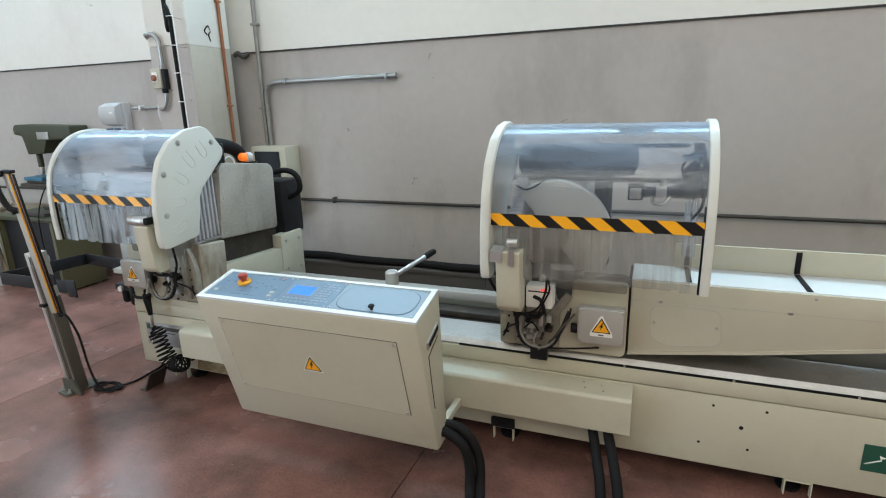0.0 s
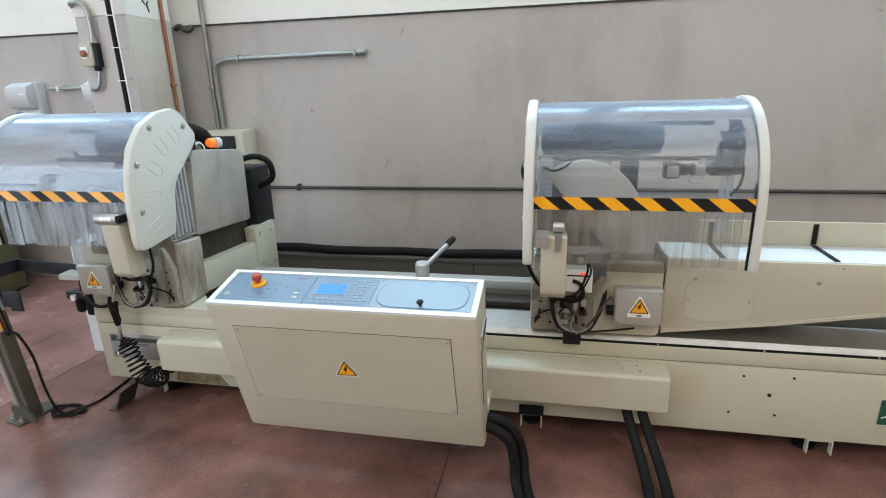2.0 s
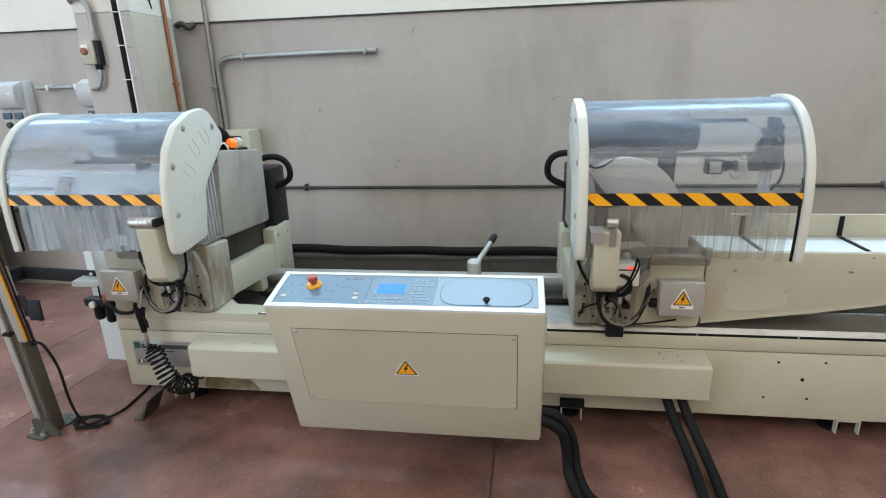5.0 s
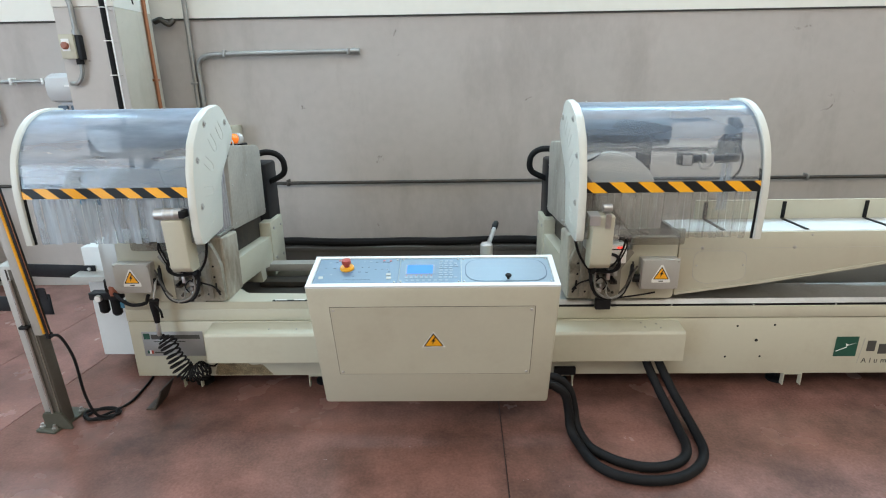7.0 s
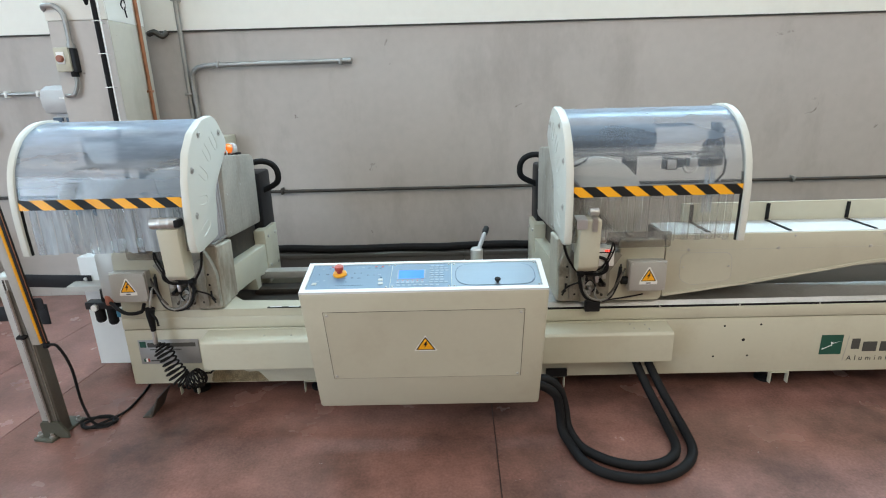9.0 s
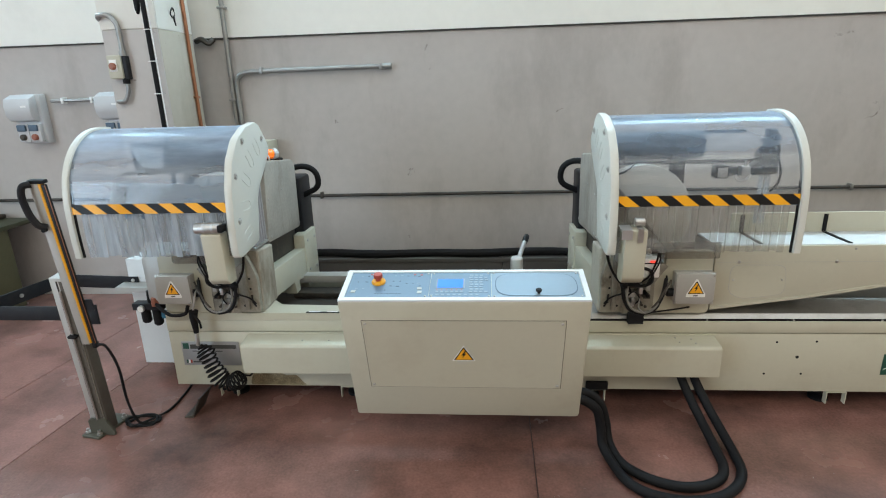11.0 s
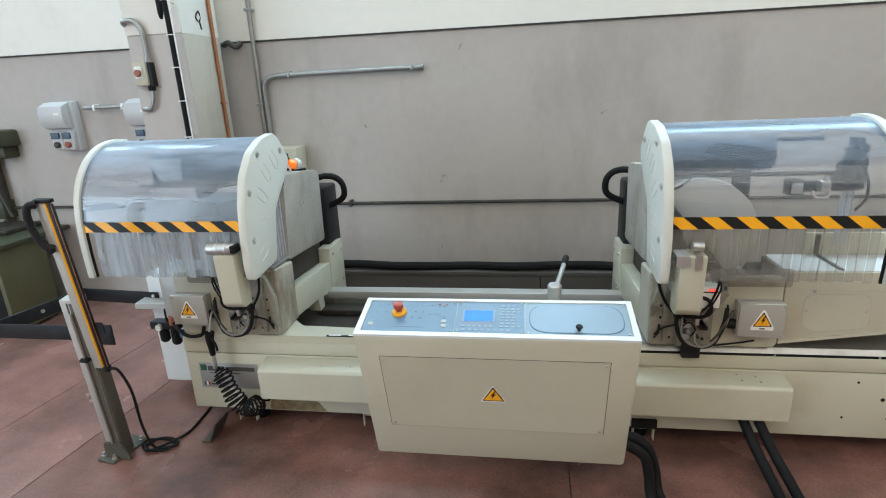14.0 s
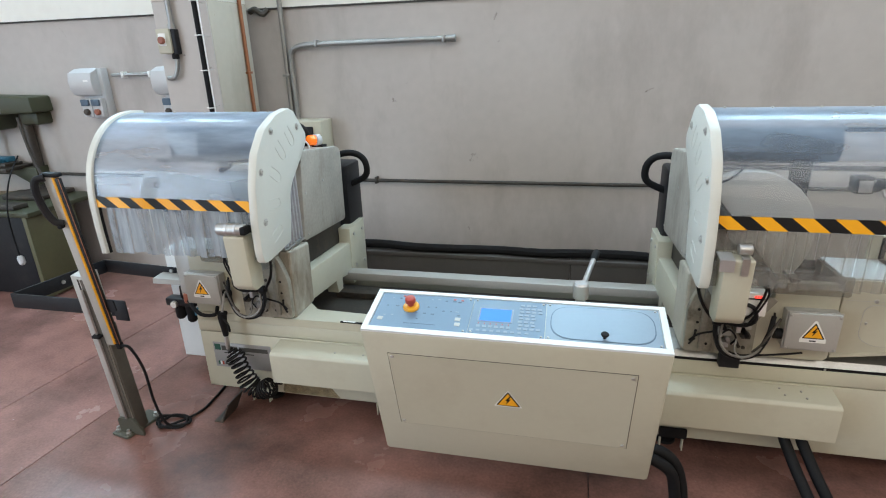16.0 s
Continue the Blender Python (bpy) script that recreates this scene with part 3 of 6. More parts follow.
def socket_box(x, label):
    """A wall box with a bulging lid and two interlocked sockets under it."""
    t = thing("socket_box", (x, YW, 1.43), label, "socket box", group="socket boxes on the wall")
    part("back_box", box(x - 0.0, x + 0.225, 4.29, YW, 1.42, 1.825, 0.01), M_PVC, t)
    part("lid", prism([(4.29, 1.60), (4.235, 1.615), (4.205, 1.66), (4.2, 1.73), (4.215, 1.79), (4.29, 1.822)], x - 0.035, x + 0.195, "x", 0.008), M_PVC, t)
    part("window", box(x + 0.12, x + 0.165, 4.198, 4.204, 1.72, 1.735), M_SIGNWHITE, t)
    for k in (0, 1):
        xx = x + 0.022 + 0.105 * k
        s = part("socket", box(xx - 0.02, xx + 0.08, 4.245, 4.29, 1.435, 1.585, 0.008), M_PVC, t)
        part("flap", box(xx - 0.008, xx + 0.068, 4.225, 4.246, 1.525, 1.578, 0.006), M_INK, s, "dark blue flap")
        part("socket_knob", lathe([(0.026, 0), (0.026, 0.02), (0.018, 0.028), (0.004, 0.029)], (xx + 0.03, 4.245, 1.475), (0, -1, 0), 16), M_SOCKETRED if k else M_DARK, s)
    return t


socket_box(-5.285, "white wall box with two interlocked sockets")
socket_box(-4.49, "white wall box beside the pillar with two sockets")
p = thing("wall_conduit", (-4.8, 4.33, 1.765), "short galvanised conduit between two socket boxes", "pipe")
part("pipe", rod((-4.99, 4.33, 1.765), (-4.51, 4.33, 1.765), 0.014, 12), M_GALV, p)
for x in (-4.88, -4.62):
    part("clamp", box(x - 0.01, x + 0.01, 4.31, YW, 1.74, 1.79, 0.003), M_SIGNWHITE, p)
wb = thing("wall_cabinet", (-3.25, 4.25, 0.8), "cream wall cabinet with a dark front panel", "cabinet")
part("body", box(-3.44, -3.08, 4.16, YW, 0.78, 1.40, 0.008), M_CREAM, wb)
part("front_panel", box(-3.40, -3.145, 4.145, 4.16, 0.9, 1.36, 0.004), M_BLACKPAINT, wb, "dark grey front panel")

# ---- machine bed ----
bed = thing("saw_bed", (-0.5, 2.9, 0), "long cream painted machine bed of a double mitre saw", "machine bed")
X0, X1 = -3.17, 3.3
part("front_plate", box(X0, X1, 2.575, 2.60, 0.125, 0.468, 0.004), M_CREAM, bed)
part("upper_plate", box(X0, X1, 2.572, 2.60, 0.4735, 0.541, 0.004), M_CREAM, bed)
part("end_plate", box(X0, X0 + 0.02, 2.60, 3.3, 0.125, 0.585, 0.004), M_CREAM, bed)
part("rail_seal", box(-0.95, X1, 2.576, 2.59, 0.5415, 0.553), M_BLACK, bed, "black sealing strip")
part("guide_rail", prism([(2.58, 0.553), (2.60, 0.575), (2.70, 0.585), (2.78, 0.59), (2.78, 0.5), (2.60, 0.5)], -2.1, X1, "x"), M_STEEL, bed, "greasy steel guide way")
part("left_deck", prism(round_poly([(X0, 2.573), (-2.05, 2.573), (-2.05, 2.68), (-2.52, 2.70), (-2.62, 2.8), (X0, 2.8)], 0.01), 0.5415, 0.586, "z"), M_CREAM, bed)
part("trough", box(X0 + 0.02, X1, 2.78, 3.26, 0.42, 0.44), M_DARK, bed, "dark greasy chip trough")
# unseen back skirt, run down to keep light from under the bed
part("back_plate", box(X0, X1, 3.44, 3.46, 0.03, 0.47), M_CREAM, bed)
part("under_plate", box(X0 + 0.03, X1 - 0.03, 2.62, 3.43, 0.13, 0.15), M_DARK, bed)
part("rear_beam", box(-2.62, X1, 3.27, 3.36, 0.51, 0.562, 0.006), M_GREYBOX, bed)
part("rear_guide", box(-2.62, X1, 3.15, 3.27, 0.445, 0.48, 0.004), M_DARK, bed)
part("centre_wall", box(0.0, X1, 2.95, 2.97, 0.44, 0.76, 0.003), M_GREYBOX, bed, "grey inner plate")
part("chain_rail", box(0.0, X1, 2.925, 2.95, 0.635, 0.66, 0.003), M_STEEL, bed, "steel rail")
part("chain_rail", box(0.0, X1, 2.915, 2.95, 0.71, 0.73, 0.003), M_CREAM, bed)
part("chain_groove", box(0.0, X1, 2.945, 2.9505, 0.665, 0.68), M_DARK, bed)
tray = part("front_tray", prism(round_poly([(2.575, 0.278), (2.452, 0.272), (2.45, 0.435), (2.462, 0.447), (2.575, 0.462)], 0.006), -2.69, -0.118, "x", 0.003), M_CREAM, bed)
for x, y in ((-0.32, 2.50), (-0.24, 2.49), (-0.25, 2.53), (-2.35, 2.5), (-2.2, 2.5), (-0.33, 2.54)):
    part("screw", screw((x, y, 0.449 + (y - 2.46) * 0.13), (0, -0.12, 1), 0.005), M_STEEL, tray)
for x, z, r in ((0.213, 0.42, 0.006), (0.415, 0.425, 0.006), (0.328, 0.333, 0.009), (0.17, 0.232, 0.006), (0.362, 0.233, 0.006)):
    part("bolt_hole", lathe([(r, 0), (r, 0.0015), (r * 0.6, 0.0016)], (x, 2.5752, z), (0, -1, 0), 12), M_BLACK, bed)
for x in (-0.16, 0.28, 0.72, 1.2, 1.7, 2.2):
    part("screw", screw((x, 2.5765, 0.547), (0, -1, 0), 0.005), M_STEEL, bed)
# scale under the deck edge
part("scale_window", box(-2.34, -2.14, 2.571, 2.585, 0.5865, 0.592, 0.002), M_BLACK, bed, "black scale holder")
part("scale", box(-2.325, -2.26, 2.575, 2.583, 0.592, 0.5935), M_SIGNWHITE, bed)
part("scale", box(-2.22, -2.16, 2.575, 2.583, 0.592, 0.5935), M_SIGNWHITE, bed)


def leg(x, boxed):
    b = box(x - 0.052, x - 0.047, 2.572, 2.60, 0.052, 0.1245)
    box(x + 0.047, x + 0.052, 2.572, 2.60, 0.052, 0.1245, bm=b)
    box(x - 0.047, x + 0.047, 2.572, 2.60, 0.119, 0.1245, bm=b)
    lg = part("leg", b, M_CREAM, bed, "cream U-shaped foot bracket")
    part("levelling_foot", lathe([(0.05, 0), (0.05, 0.015), (0.03, 0.022), (0.016, 0.03), (0.016, 0.13)], (x, 2.72, 0.0), (0, 0, 1), 18), M_BLACK, lg, "black levelling foot")
    part("levelling_foot", lathe([(0.05, 0), (0.05, 0.015), (0.03, 0.022), (0.016, 0.03), (0.016, 0.13)], (x, 3.36, 0.0), (0, 0, 1), 18), M_BLACK, lg, "black levelling foot")
    if boxed:
        part("socket", box(x - 0.06, x + 0.06, 2.555, 2.575, 0.13, 0.178, 0.003), M_BLACK, lg)


for x, b in ((-2.86, False), (-2.13, False), (-0.72, True), (0.565, False), (1.9, False), (3.0, False)):
    leg(x, b)
part("anchor_plate", prism([(-2.965, 0.1245), (-3.02, 0.014), (-3.065, 0.007), (-3.065, 0.0), (-3.015, 0.0), (-2.957, 0.1245)], 2.42, 2.56, "y"), M_DARK, bed, "dark bent anchor plate")

part("oil_stain", prism(round_poly([(-2.72, 0.13), (-2.70, 0.20), (-2.66, 0.235), (-2.60, 0.215), (-2.55, 0.225), (-2.50, 0.19), (-2.44, 0.20), (-2.40, 0.15), (-2.38, 0.13)], 0.02), 2.5738, 2.5748, "y"), M_STAIN, bed, "brown oily stain")
# nameplate and emblem
npz = part("nameplate", box(-3.103, -2.757, 2.5705, 2.5745, 0.256, 0.408, 0.0015), M_NAMEPLATE, bed, "grey metal nameplate with a green emblem")
part("emblem", box(-3.093, -3.058, 2.569, 2.5705, 0.362, 0.398), M_GREEN, npz)
part("lettering", box(-3.05, -2.955, 2.569, 2.5705, 0.362, 0.390), M_LETTER, npz)
part("lettering", box(-2.945, -2.775, 2.569, 2.5705, 0.364, 0.388), M_LETTER, npz)
part("lettering", box(-3.04, -2.86, 2.569, 2.5705, 0.345, 0.350), M_LETTER, npz)
for k, m in enumerate((M_GREEN, M_SIGNWHITE, M_RED)):
    part("flag_stripe", box(-3.085 + 0.011 * k, -3.074 + 0.011 * k, 2.569, 2.5705, 0.272, 0.292), m, npz)
part("lettering", box(-3.045, -2.99, 2.569, 2.5705, 0.275, 0.283), M_LETTER, npz)
lg = part("emblem", box(0.765, 0.887, 2.5725, 2.5745, 0.232, 0.352), M_GREEN, bed, "dark green emblem with a white stroke")
part("stroke", prism([(0.775, 0.262), (0.83, 0.287), (0.828, 0.296), (0.878, 0.313), (0.84, 0.303), (0.82, 0.311), (0.826, 0.291), (0.775, 0.267)], 2.5715, 2.5725, "y"), M_SIGNWHITE, lg)
part("divider", prism([(0.903, 0.19), (0.906, 0.19), (0.922, 0.345), (0.919, 0.345)], 2.573, 2.5745, "y"), M_GREYBOX, bed)
for x, w, zb, zt in ((0.94, 0.046, 0.262, 0.326), (1.005, 0.078, 0.246, 0.306), (1.102, 0.135, 0.246, 0.306)):
    part("logo_bar", box(x, x + w, 2.573, 2.5745, zb, zt), M_LETTER, bed)


def writing(name, body, size, at, rot, material, parent, thick=0.0006, shear=0.0, spacing=1.0):
    cu = bpy.data.curves.new(name, "FONT")
    cu.body, cu.size, cu.extrude, cu.shear, cu.space_character = body, size, thick, shear, spacing
    cu.align_x = "LEFT"
    tmp = new("tmp_text", cu)
    bpy.context.view_layer.update()
    me = bpy.data.meshes.new_from_object(tmp)
    bpy.data.objects.remove(tmp)
    me.transform(pose(*at, *rot))
    me.transform(Matrix.Translation(-ORIGIN[parent.name]))
    me.materials.append(material)
    ob = new(name, me)
    ob.parent = parent
    ORIGIN[ob.name] = ORIGIN[parent.name]
    return ob


writing("lettering", "Aluminium", 0.044, (0.925, 2.574, 0.190), (90, 0, 0), M_LETTER, bed, spacing=1.7)

# rear panel with a black hose on it, behind the bed
rp = thing("rear_cable_duct", (-1.0, 3.9, 0), "grey sheet cable duct on the floor behind the bed", "cable duct")
for k in range(5):
    part("panel", box(-3.0 + 1.8 * k + 0.002, -1.2 + 1.8 * k - 0.002, 3.88, 4.05, 0.0, 0.485, 0.005), M_DUCT, rp)
part("lip", box(-3.0, 6.0, 3.872, 3.88, 0.455, 0.488, 0.003), M_DUCT, rp)
hz = smooth_line([(-2.9 + 0.3 * i, 3.93 + 0.02 * math.sin(i * 2.1), 0.517 + 0.005 * math.sin(i * 1.3)) for i in range(24)], 3)
solid("black_hose", tube(hz, 0.031, 10, steps=1), M_HOSE, "thick black corrugated hose lying on the cable duct", "hose")


# ---- warning sign ----
def warning_sign(parent, c, right, up, w, tag_below=True):
    """A yellow triangle with a black rim and a bolt; c is its middle."""
    c, right, up = Vector(c), Vector(right).normalized(), Vector(up).normalized()
    out = right.cross(up)
    if out.y > 0:
        out = -out

    def flat(pts, lift, thick=0.0008):
        b = bmesh.new()
        lo = [b.verts.new(c + right * (p[0] * w) + up * (p[1] * w) + out * lift) for p in pts]
        hi = [b.verts.new(v.co + out * thick) for v in lo]
        b.faces.new(lo)
        b.faces.new(hi[::-1])
        for i in range(len(pts)):
            j = (i + 1) % len(pts)
            b.faces.new((lo[i], lo[j], hi[j], hi[i]))
        return b
    tri = [(-0.5, -0.40), (0.5, -0.40), (0, 0.46)]
    s = part("warning_sign", flat(round_poly([(p[0] * 1.14, p[1] * 1.14 + 0.0) for p in tri] if not tag_below else [(-0.58, -0.62), (0.58, -0.62), (0.58, -0.44), (0.06, 0.56), (-0.06, 0.56), (-0.58, -0.44)], 0.03, 2), 0.0004), M_SIGNWHITE, parent, "yellow triangular high-voltage sign", smooth=False)
    part("rim", flat(round_poly(tri, 0.05, 2), 0.0013), M_TAPEBLACK, s, smooth=False)
    part("field", flat([(p[0] * 0.82, p[1] * 0.82 - 0.02) for p in tri], 0.0022), M_ORANGE, s, smooth=False)
    part("bolt", flat([(0.07, 0.22), (-0.12, -0.07), (-0.02, -0.045), (-0.085, -0.27), (0.115, 0.045), (0.02, 0.02), (0.11, 0.2)], 0.0031), M_TAPEBLACK, s, smooth=False)
    if tag_below:
        part("caption_bar", flat([(-0.14, -0.56), (0.14, -0.56), (0.14, -0.49), (-0.14, -0.49)], 0.0013), M_LETTER, s, smooth=False)
    return s


# ---- saw heads ----
PANEL = [(2.335, 0.985), (2.322, 1.04), (2.325, 1.19), (2.345, 1.336), (2.392, 1.465), (2.48, 1.561), (2.60, 1.615), (2.715, 1.630), (2.765, 1.612), (2.868, 1.49), (2.858, 1.445),
         (2.755, 1.352), (2.675, 1.285), (2.64, 1.235), (2.62, 1.13), (2.592, 1.015), (2.575, 1.005), (2.375, 0.980)]
COVER = [(2.362, 0.985), (2.358, 1.10), (2.360, 1.215), (2.368, 1.30), (2.392, 1.395), (2.44, 1.482), (2.51, 1.552), (2.60, 1.598), (2.70, 1.613), (2.78, 1.606)]


def along(profile, d):
    """Offsets an open (y, z) line to its inner side by d."""
    out = []
    for i, p in enumerate(profile):
        a, b = Vector(profile[max(i - 1, 0)]), Vector(profile[min(i + 1, len(profile) - 1)])
        t = (b - a).normalized()
        out.append((p[0] + t.y * d, p[1] - t.x * d))
    return out


def saw_head(x0, s, label, with_display):
    def X(u):
        return x0 + s * u

    h = thing("mitre_saw_unit", (X(0.3), 2.8, 0.586), label, "saw head", group="saw heads of the double mitre saw")
    line = [(p.x, p.y) for p in smooth_line([Vector((a, b, 0)) for a, b in COVER], 4)]
    sheet = [p for p in line if p[1] > 1.20]
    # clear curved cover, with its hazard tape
    cover = part("cover", prism(sheet + along(sheet, 0.003)[::-1], X(0.02), X(0.835), "x"), M_COVER if with_display else M_COVER_GLARE, h, "scratched clear curved cover")
    cover.data.materials.append(M_COVER_IN)
    inner_mid = Vector((2.75, 1.2))
    for f in cover.data.polygons:
        c = f.center + ORIGIN[cover.name]
        d = Vector((c.y, c.z)) - inner_mid
        if abs(f.normal.x) > 0.9 or Vector((f.normal.y, f.normal.z)).dot(d) < 0:
            f.material_index = 1
    zs = (1.216, 1.266)

    def at_z(z):
        for a, b in zip(line, line[1:]):
            if a[1] <= z <= b[1]:
                k = (z - a[1]) / (b[1] - a[1])
                return a[0] + (b[0] - a[0]) * k
        return line[0][0]
    y0, y1 = at_z(zs[0]) - 0.0012, at_z(zs[1]) - 0.0012
    xa, xb = sorted((X(0.022), X(0.833)))
    tape = part("hazard_tape", prism([(y0, zs[0]), (y1, zs[1]), (y1 - 0.0006, zs[1]), (y0 - 0.0006, zs[0])], xa, xb, "x"), M_TAPEBLACK, cover, "black and yellow hazard tape", smooth=False)
    pitch, slant = 0.134, 0.062
    k = -1
    while xa + k * pitch < xb + slant:
        a = xa + k * pitch + (-0.026 if s > 0 else 0.055)
        q = [(a + slant, 0), (a + slant + pitch * 0.5, 0), (a + pitch * 0.5, 1), (a, 1)]
        q = clip_x(q, xa, xb)
        if len(q) >= 3:
            b = bmesh.new()
            vs = [b.verts.new((x, (y0 + (y1 - y0) * v) - 0.0012, zs[0] + (zs[1] - zs[0]) * v)) for x, v in q]
            b.faces.new(vs)
            r = bmesh.ops.extrude_face_region(b, geom=b.faces[:])
            bmesh.ops.translate(b, verts=[g for g in r["geom"] if isinstance(g, bmesh.types.BMVert)], vec=(0, 0.0004, 0))
            part("stripe", b, M_ORANGE, tape, smooth=False)
        k += 1
    for k in range(5):
        u = 0.08 + 0.17 * k
        part("stud", lathe([(0.006, 0), (0.006, 0.003), (0.003, 0.006)], (X(u), 2.70, 1.6125), (0, 0, 1), 8), M_STEEL, cover)
    # outer hoop and inner side panel
    o1, o2 = along(line, -0.012), along(line, 0.022)
    part("hoop", prism(round_poly(o1 + o2[::-1], 0.004, 2), X(0.835), X(0.868), "x", 0.004), M_WHITE, h, "cream edge frame of the cover")
    part("hoop_seal", prism(along(line, 0.003)[:14] + along(line, 0.014)[:14][::-1], X(0.828), X(0.836), "x"), M_BLACK, h, "black rubber seal")
    sp = part("side_panel", loft(round_poly(PANEL, 0.02, 3), [(0.007, X(-0.018)), (0.003, X(-0.0165)), (0.0, X(-0.011)), (0.0, X(0.015)), (0.003, X(0.0205)), (0.007, X(0.022))]), M_WHITE, h, "moulded off-white side panel with stamped slots")
    for y, z in ((2.53, 1.545), (2.775, 1.535), (2.405, 1.385), (2.385, 1.165)):
        sl = part("bolt_recess", lathe([(0.017, 0), (0.017, 0.0015), (0.013, 0.0015)], (X(-0.018), y, z), (-s, 0, 0), 16), M_GREYBOX, sp, "grey round bolt recess")
        part("bolt", lathe([(0.011, 0), (0.011, 0.004), (0.007, 0.006), (0.005, 0.003), (0.002, 0.003)], (X(-0.0195), y, z + 0.002), (-s, 0, 0), 12), M_STEEL, sl)
    # stamped U-shaped ribs, fanned round the panel
    for ang, cy, cz in ((56, 2.70, 1.49), (52, 2.60, 1.44), (35, 2.53, 1.345), (4, 2.49, 1.225), (-22, 2.48, 1.09)):
        pts = [Vector((0, -0.055, 0.022)), Vector((0, 0.02, 0.022)), Vector((0, 0.042, 0.0)), Vector((0, 0.02, -0.022)), Vector((0, -0.055, -0.022))]
        m = Matrix.Translation((X(-0.0175), cy, cz)) @ Matrix.Rotation(radians(-ang), 4, "X")
        part("stamped_rib", tube([m @ q for q in pts], 0.0026, 6, steps=5), M_WHITE, sp)
    # vinyl strip curtain
    rnd = random.Random(4 if s > 0 else 9)
    w = 0.0335
    n = int(0.80 / w)
    for i in range(n):
        u = 0.03 + i * w
        dy = 0.009 + 0.006 * (i % 2) + rnd.uniform(0, 0.004)
        zb = 0.99 + rnd.uniform(-0.006, 0.004)
        tw = rnd.uniform(-0.004, 0.004)
        b = bmesh.new()
        rows = []
        for j in range(5):
            z = 1.225 + (zb - 1.225) * j / 4
            f = j / 4
            yy = 2.362 + dy + 0.004 * math.sin(3 * f + i)
            rows.append([b.verts.new((X(u), yy - tw * f, z)), b.verts.new((X(u + w * 0.5), yy - 0.003 * (1 if i % 3 else -1), z)), b.verts.new((X(u + w * 1.02), yy + tw * f, z))])
        for a, c in zip(rows, rows[1:]):
            for q in (0, 1):
                b.faces.new((a[q], a[q + 1], c[q + 1], c[q]))
        r = bmesh.ops.extrude_face_region(b, geom=b.faces[:])
        bmesh.ops.translate(b, verts=[g for g in r["geom"] if isinstance(g, bmesh.types.BMVert)], vec=(0, 0.0012, 0))
        part("curtain_strip", b, M_STRIP if with_display else M_STRIP_WHITE, h)
    # stainless housing, bellows and black gearbox behind
    hs = part("housing", prism(round_poly([(2.80, 0.930), (2.852, 1.372), (2.885, 1.400), (3.33, 1.352), (3.366, 1.318), (3.352, 0.893)], 0.025), X(0.02), X(0.36), "x", 0.012), M_STAINLESS, h, "stained stainless sheet housing")
    for y, z in ((2.86, 1.18), (2.84, 0.96), (3.335, 1.2), (3.33, 0.93), (3.08, 1.2)):
        part("screw", screw((X(0.02), y, z), (-s, 0, 0), 0.007), M_STEEL, hs)
    for j in range(13):
        y = 2.60 + 0.0157 * j
        part("bellows_fold", box(min(X(0.03 + 0.012 * (j % 2)), X(0.09)), max(X(0.03 + 0.012 * (j % 2)), X(0.09)), y, y + 0.0135, 0.958, 1.19 + 0.175 * min(1, j / 12), 0.005), M_BELLOWS, h)
    part("bellows_foot", box(min(X(0.02), X(0.1)), max(X(0.02), X(0.1)), 2.60, 2.80, 0.945, 0.957, 0.003), M_STEEL, h)
    part("gearbox", box(min(X(0.03), X(0.25)), max(X(0.03), X(0.25)), 3.44, 3.68, 0.80, 1.21, 0.02), M_BLACKPAINT, h, "black gearbox cover")
    part("link", box(min(X(0.1), X(0.3)), max(X(0.1), X(0.3)), 3.4, 3.5, 0.9, 1.1, 0.01), M_DARK, h)
    part("hose", tube([(X(0.10), 3.46, 1.27), (X(0.02), 3.48, 1.285), (X(-0.045), 3.5, 1.265), (X(-0.08), 3.51, 1.21), (X(-0.065), 3.52, 1.13), (X(0.05), 3.53, 1.07)], 0.02, 12), M_BLACK, h, "black flexible hose")
    if not with_display:
        part("suction_hose", tube([(X(0.2), 3.3, 1.36), (X(0.2), 3.2, 1.46), (X(0.22), 3.0, 1.5), (X(0.25), 2.85, 1.44)], 0.045, 14), M_BLACK, h, "black suction hose")
    part("cable_loop", tube([(X(0.06), 2.93, 1.365), (X(0.05), 2.93, 1.41), (X(0.05), 2.98, 1.43), (X(0.05), 3.02, 1.40), (X(0.06), 3.03, 1.36)], 0.005, 6), M_SIGNWHITE, h)
    # carriage: column, sloping beam and rear post
    part("column", prism(round_poly([(2.585, 0.587), (2.60, 0.945), (2.81, 0.928), (2.80, 0.587)], 0.012), X(0.0075), X(0.112), "x", 0.012), M_CREAM_DIRTY, h, "cream column with rusty edges", smooth=False)
    part("beam", prism([(2.79, 0.60), (2.79, 0.768), (3.36, 0.735), (3.36, 0.53), (3.19, 0.56), (3.19, 0.49), (3.12, 0.49), (3.10, 0.575)], X(0.008), X(0.08), "x", 0.004), M_CREAM, h)
    rpst = part("rear_post", box(min(X(0.0), X(0.08)), max(X(0.0), X(0.08)), 3.345, 3.60, 0.455, 0.83, 0.006), M_CREAM, h)
    for y, z in ((3.40, 0.78), (3.40, 0.57), (3.55, 0.77), (3.55, 0.55)):
        part("bolt", lathe([(0.011, 0), (0.011, 0.006), (0.006, 0.008)], (X(0.0), y, z), (-s, 0, 0), 8), M_STEEL, rpst)
    part("inner_plate", box(min(X(0.082), X(0.10)), max(X(0.082), X(0.10)), 2.84, 3.4, 0.60, 0.92, 0.003), M_DARK, h, "dark inner plate between housing and beam")
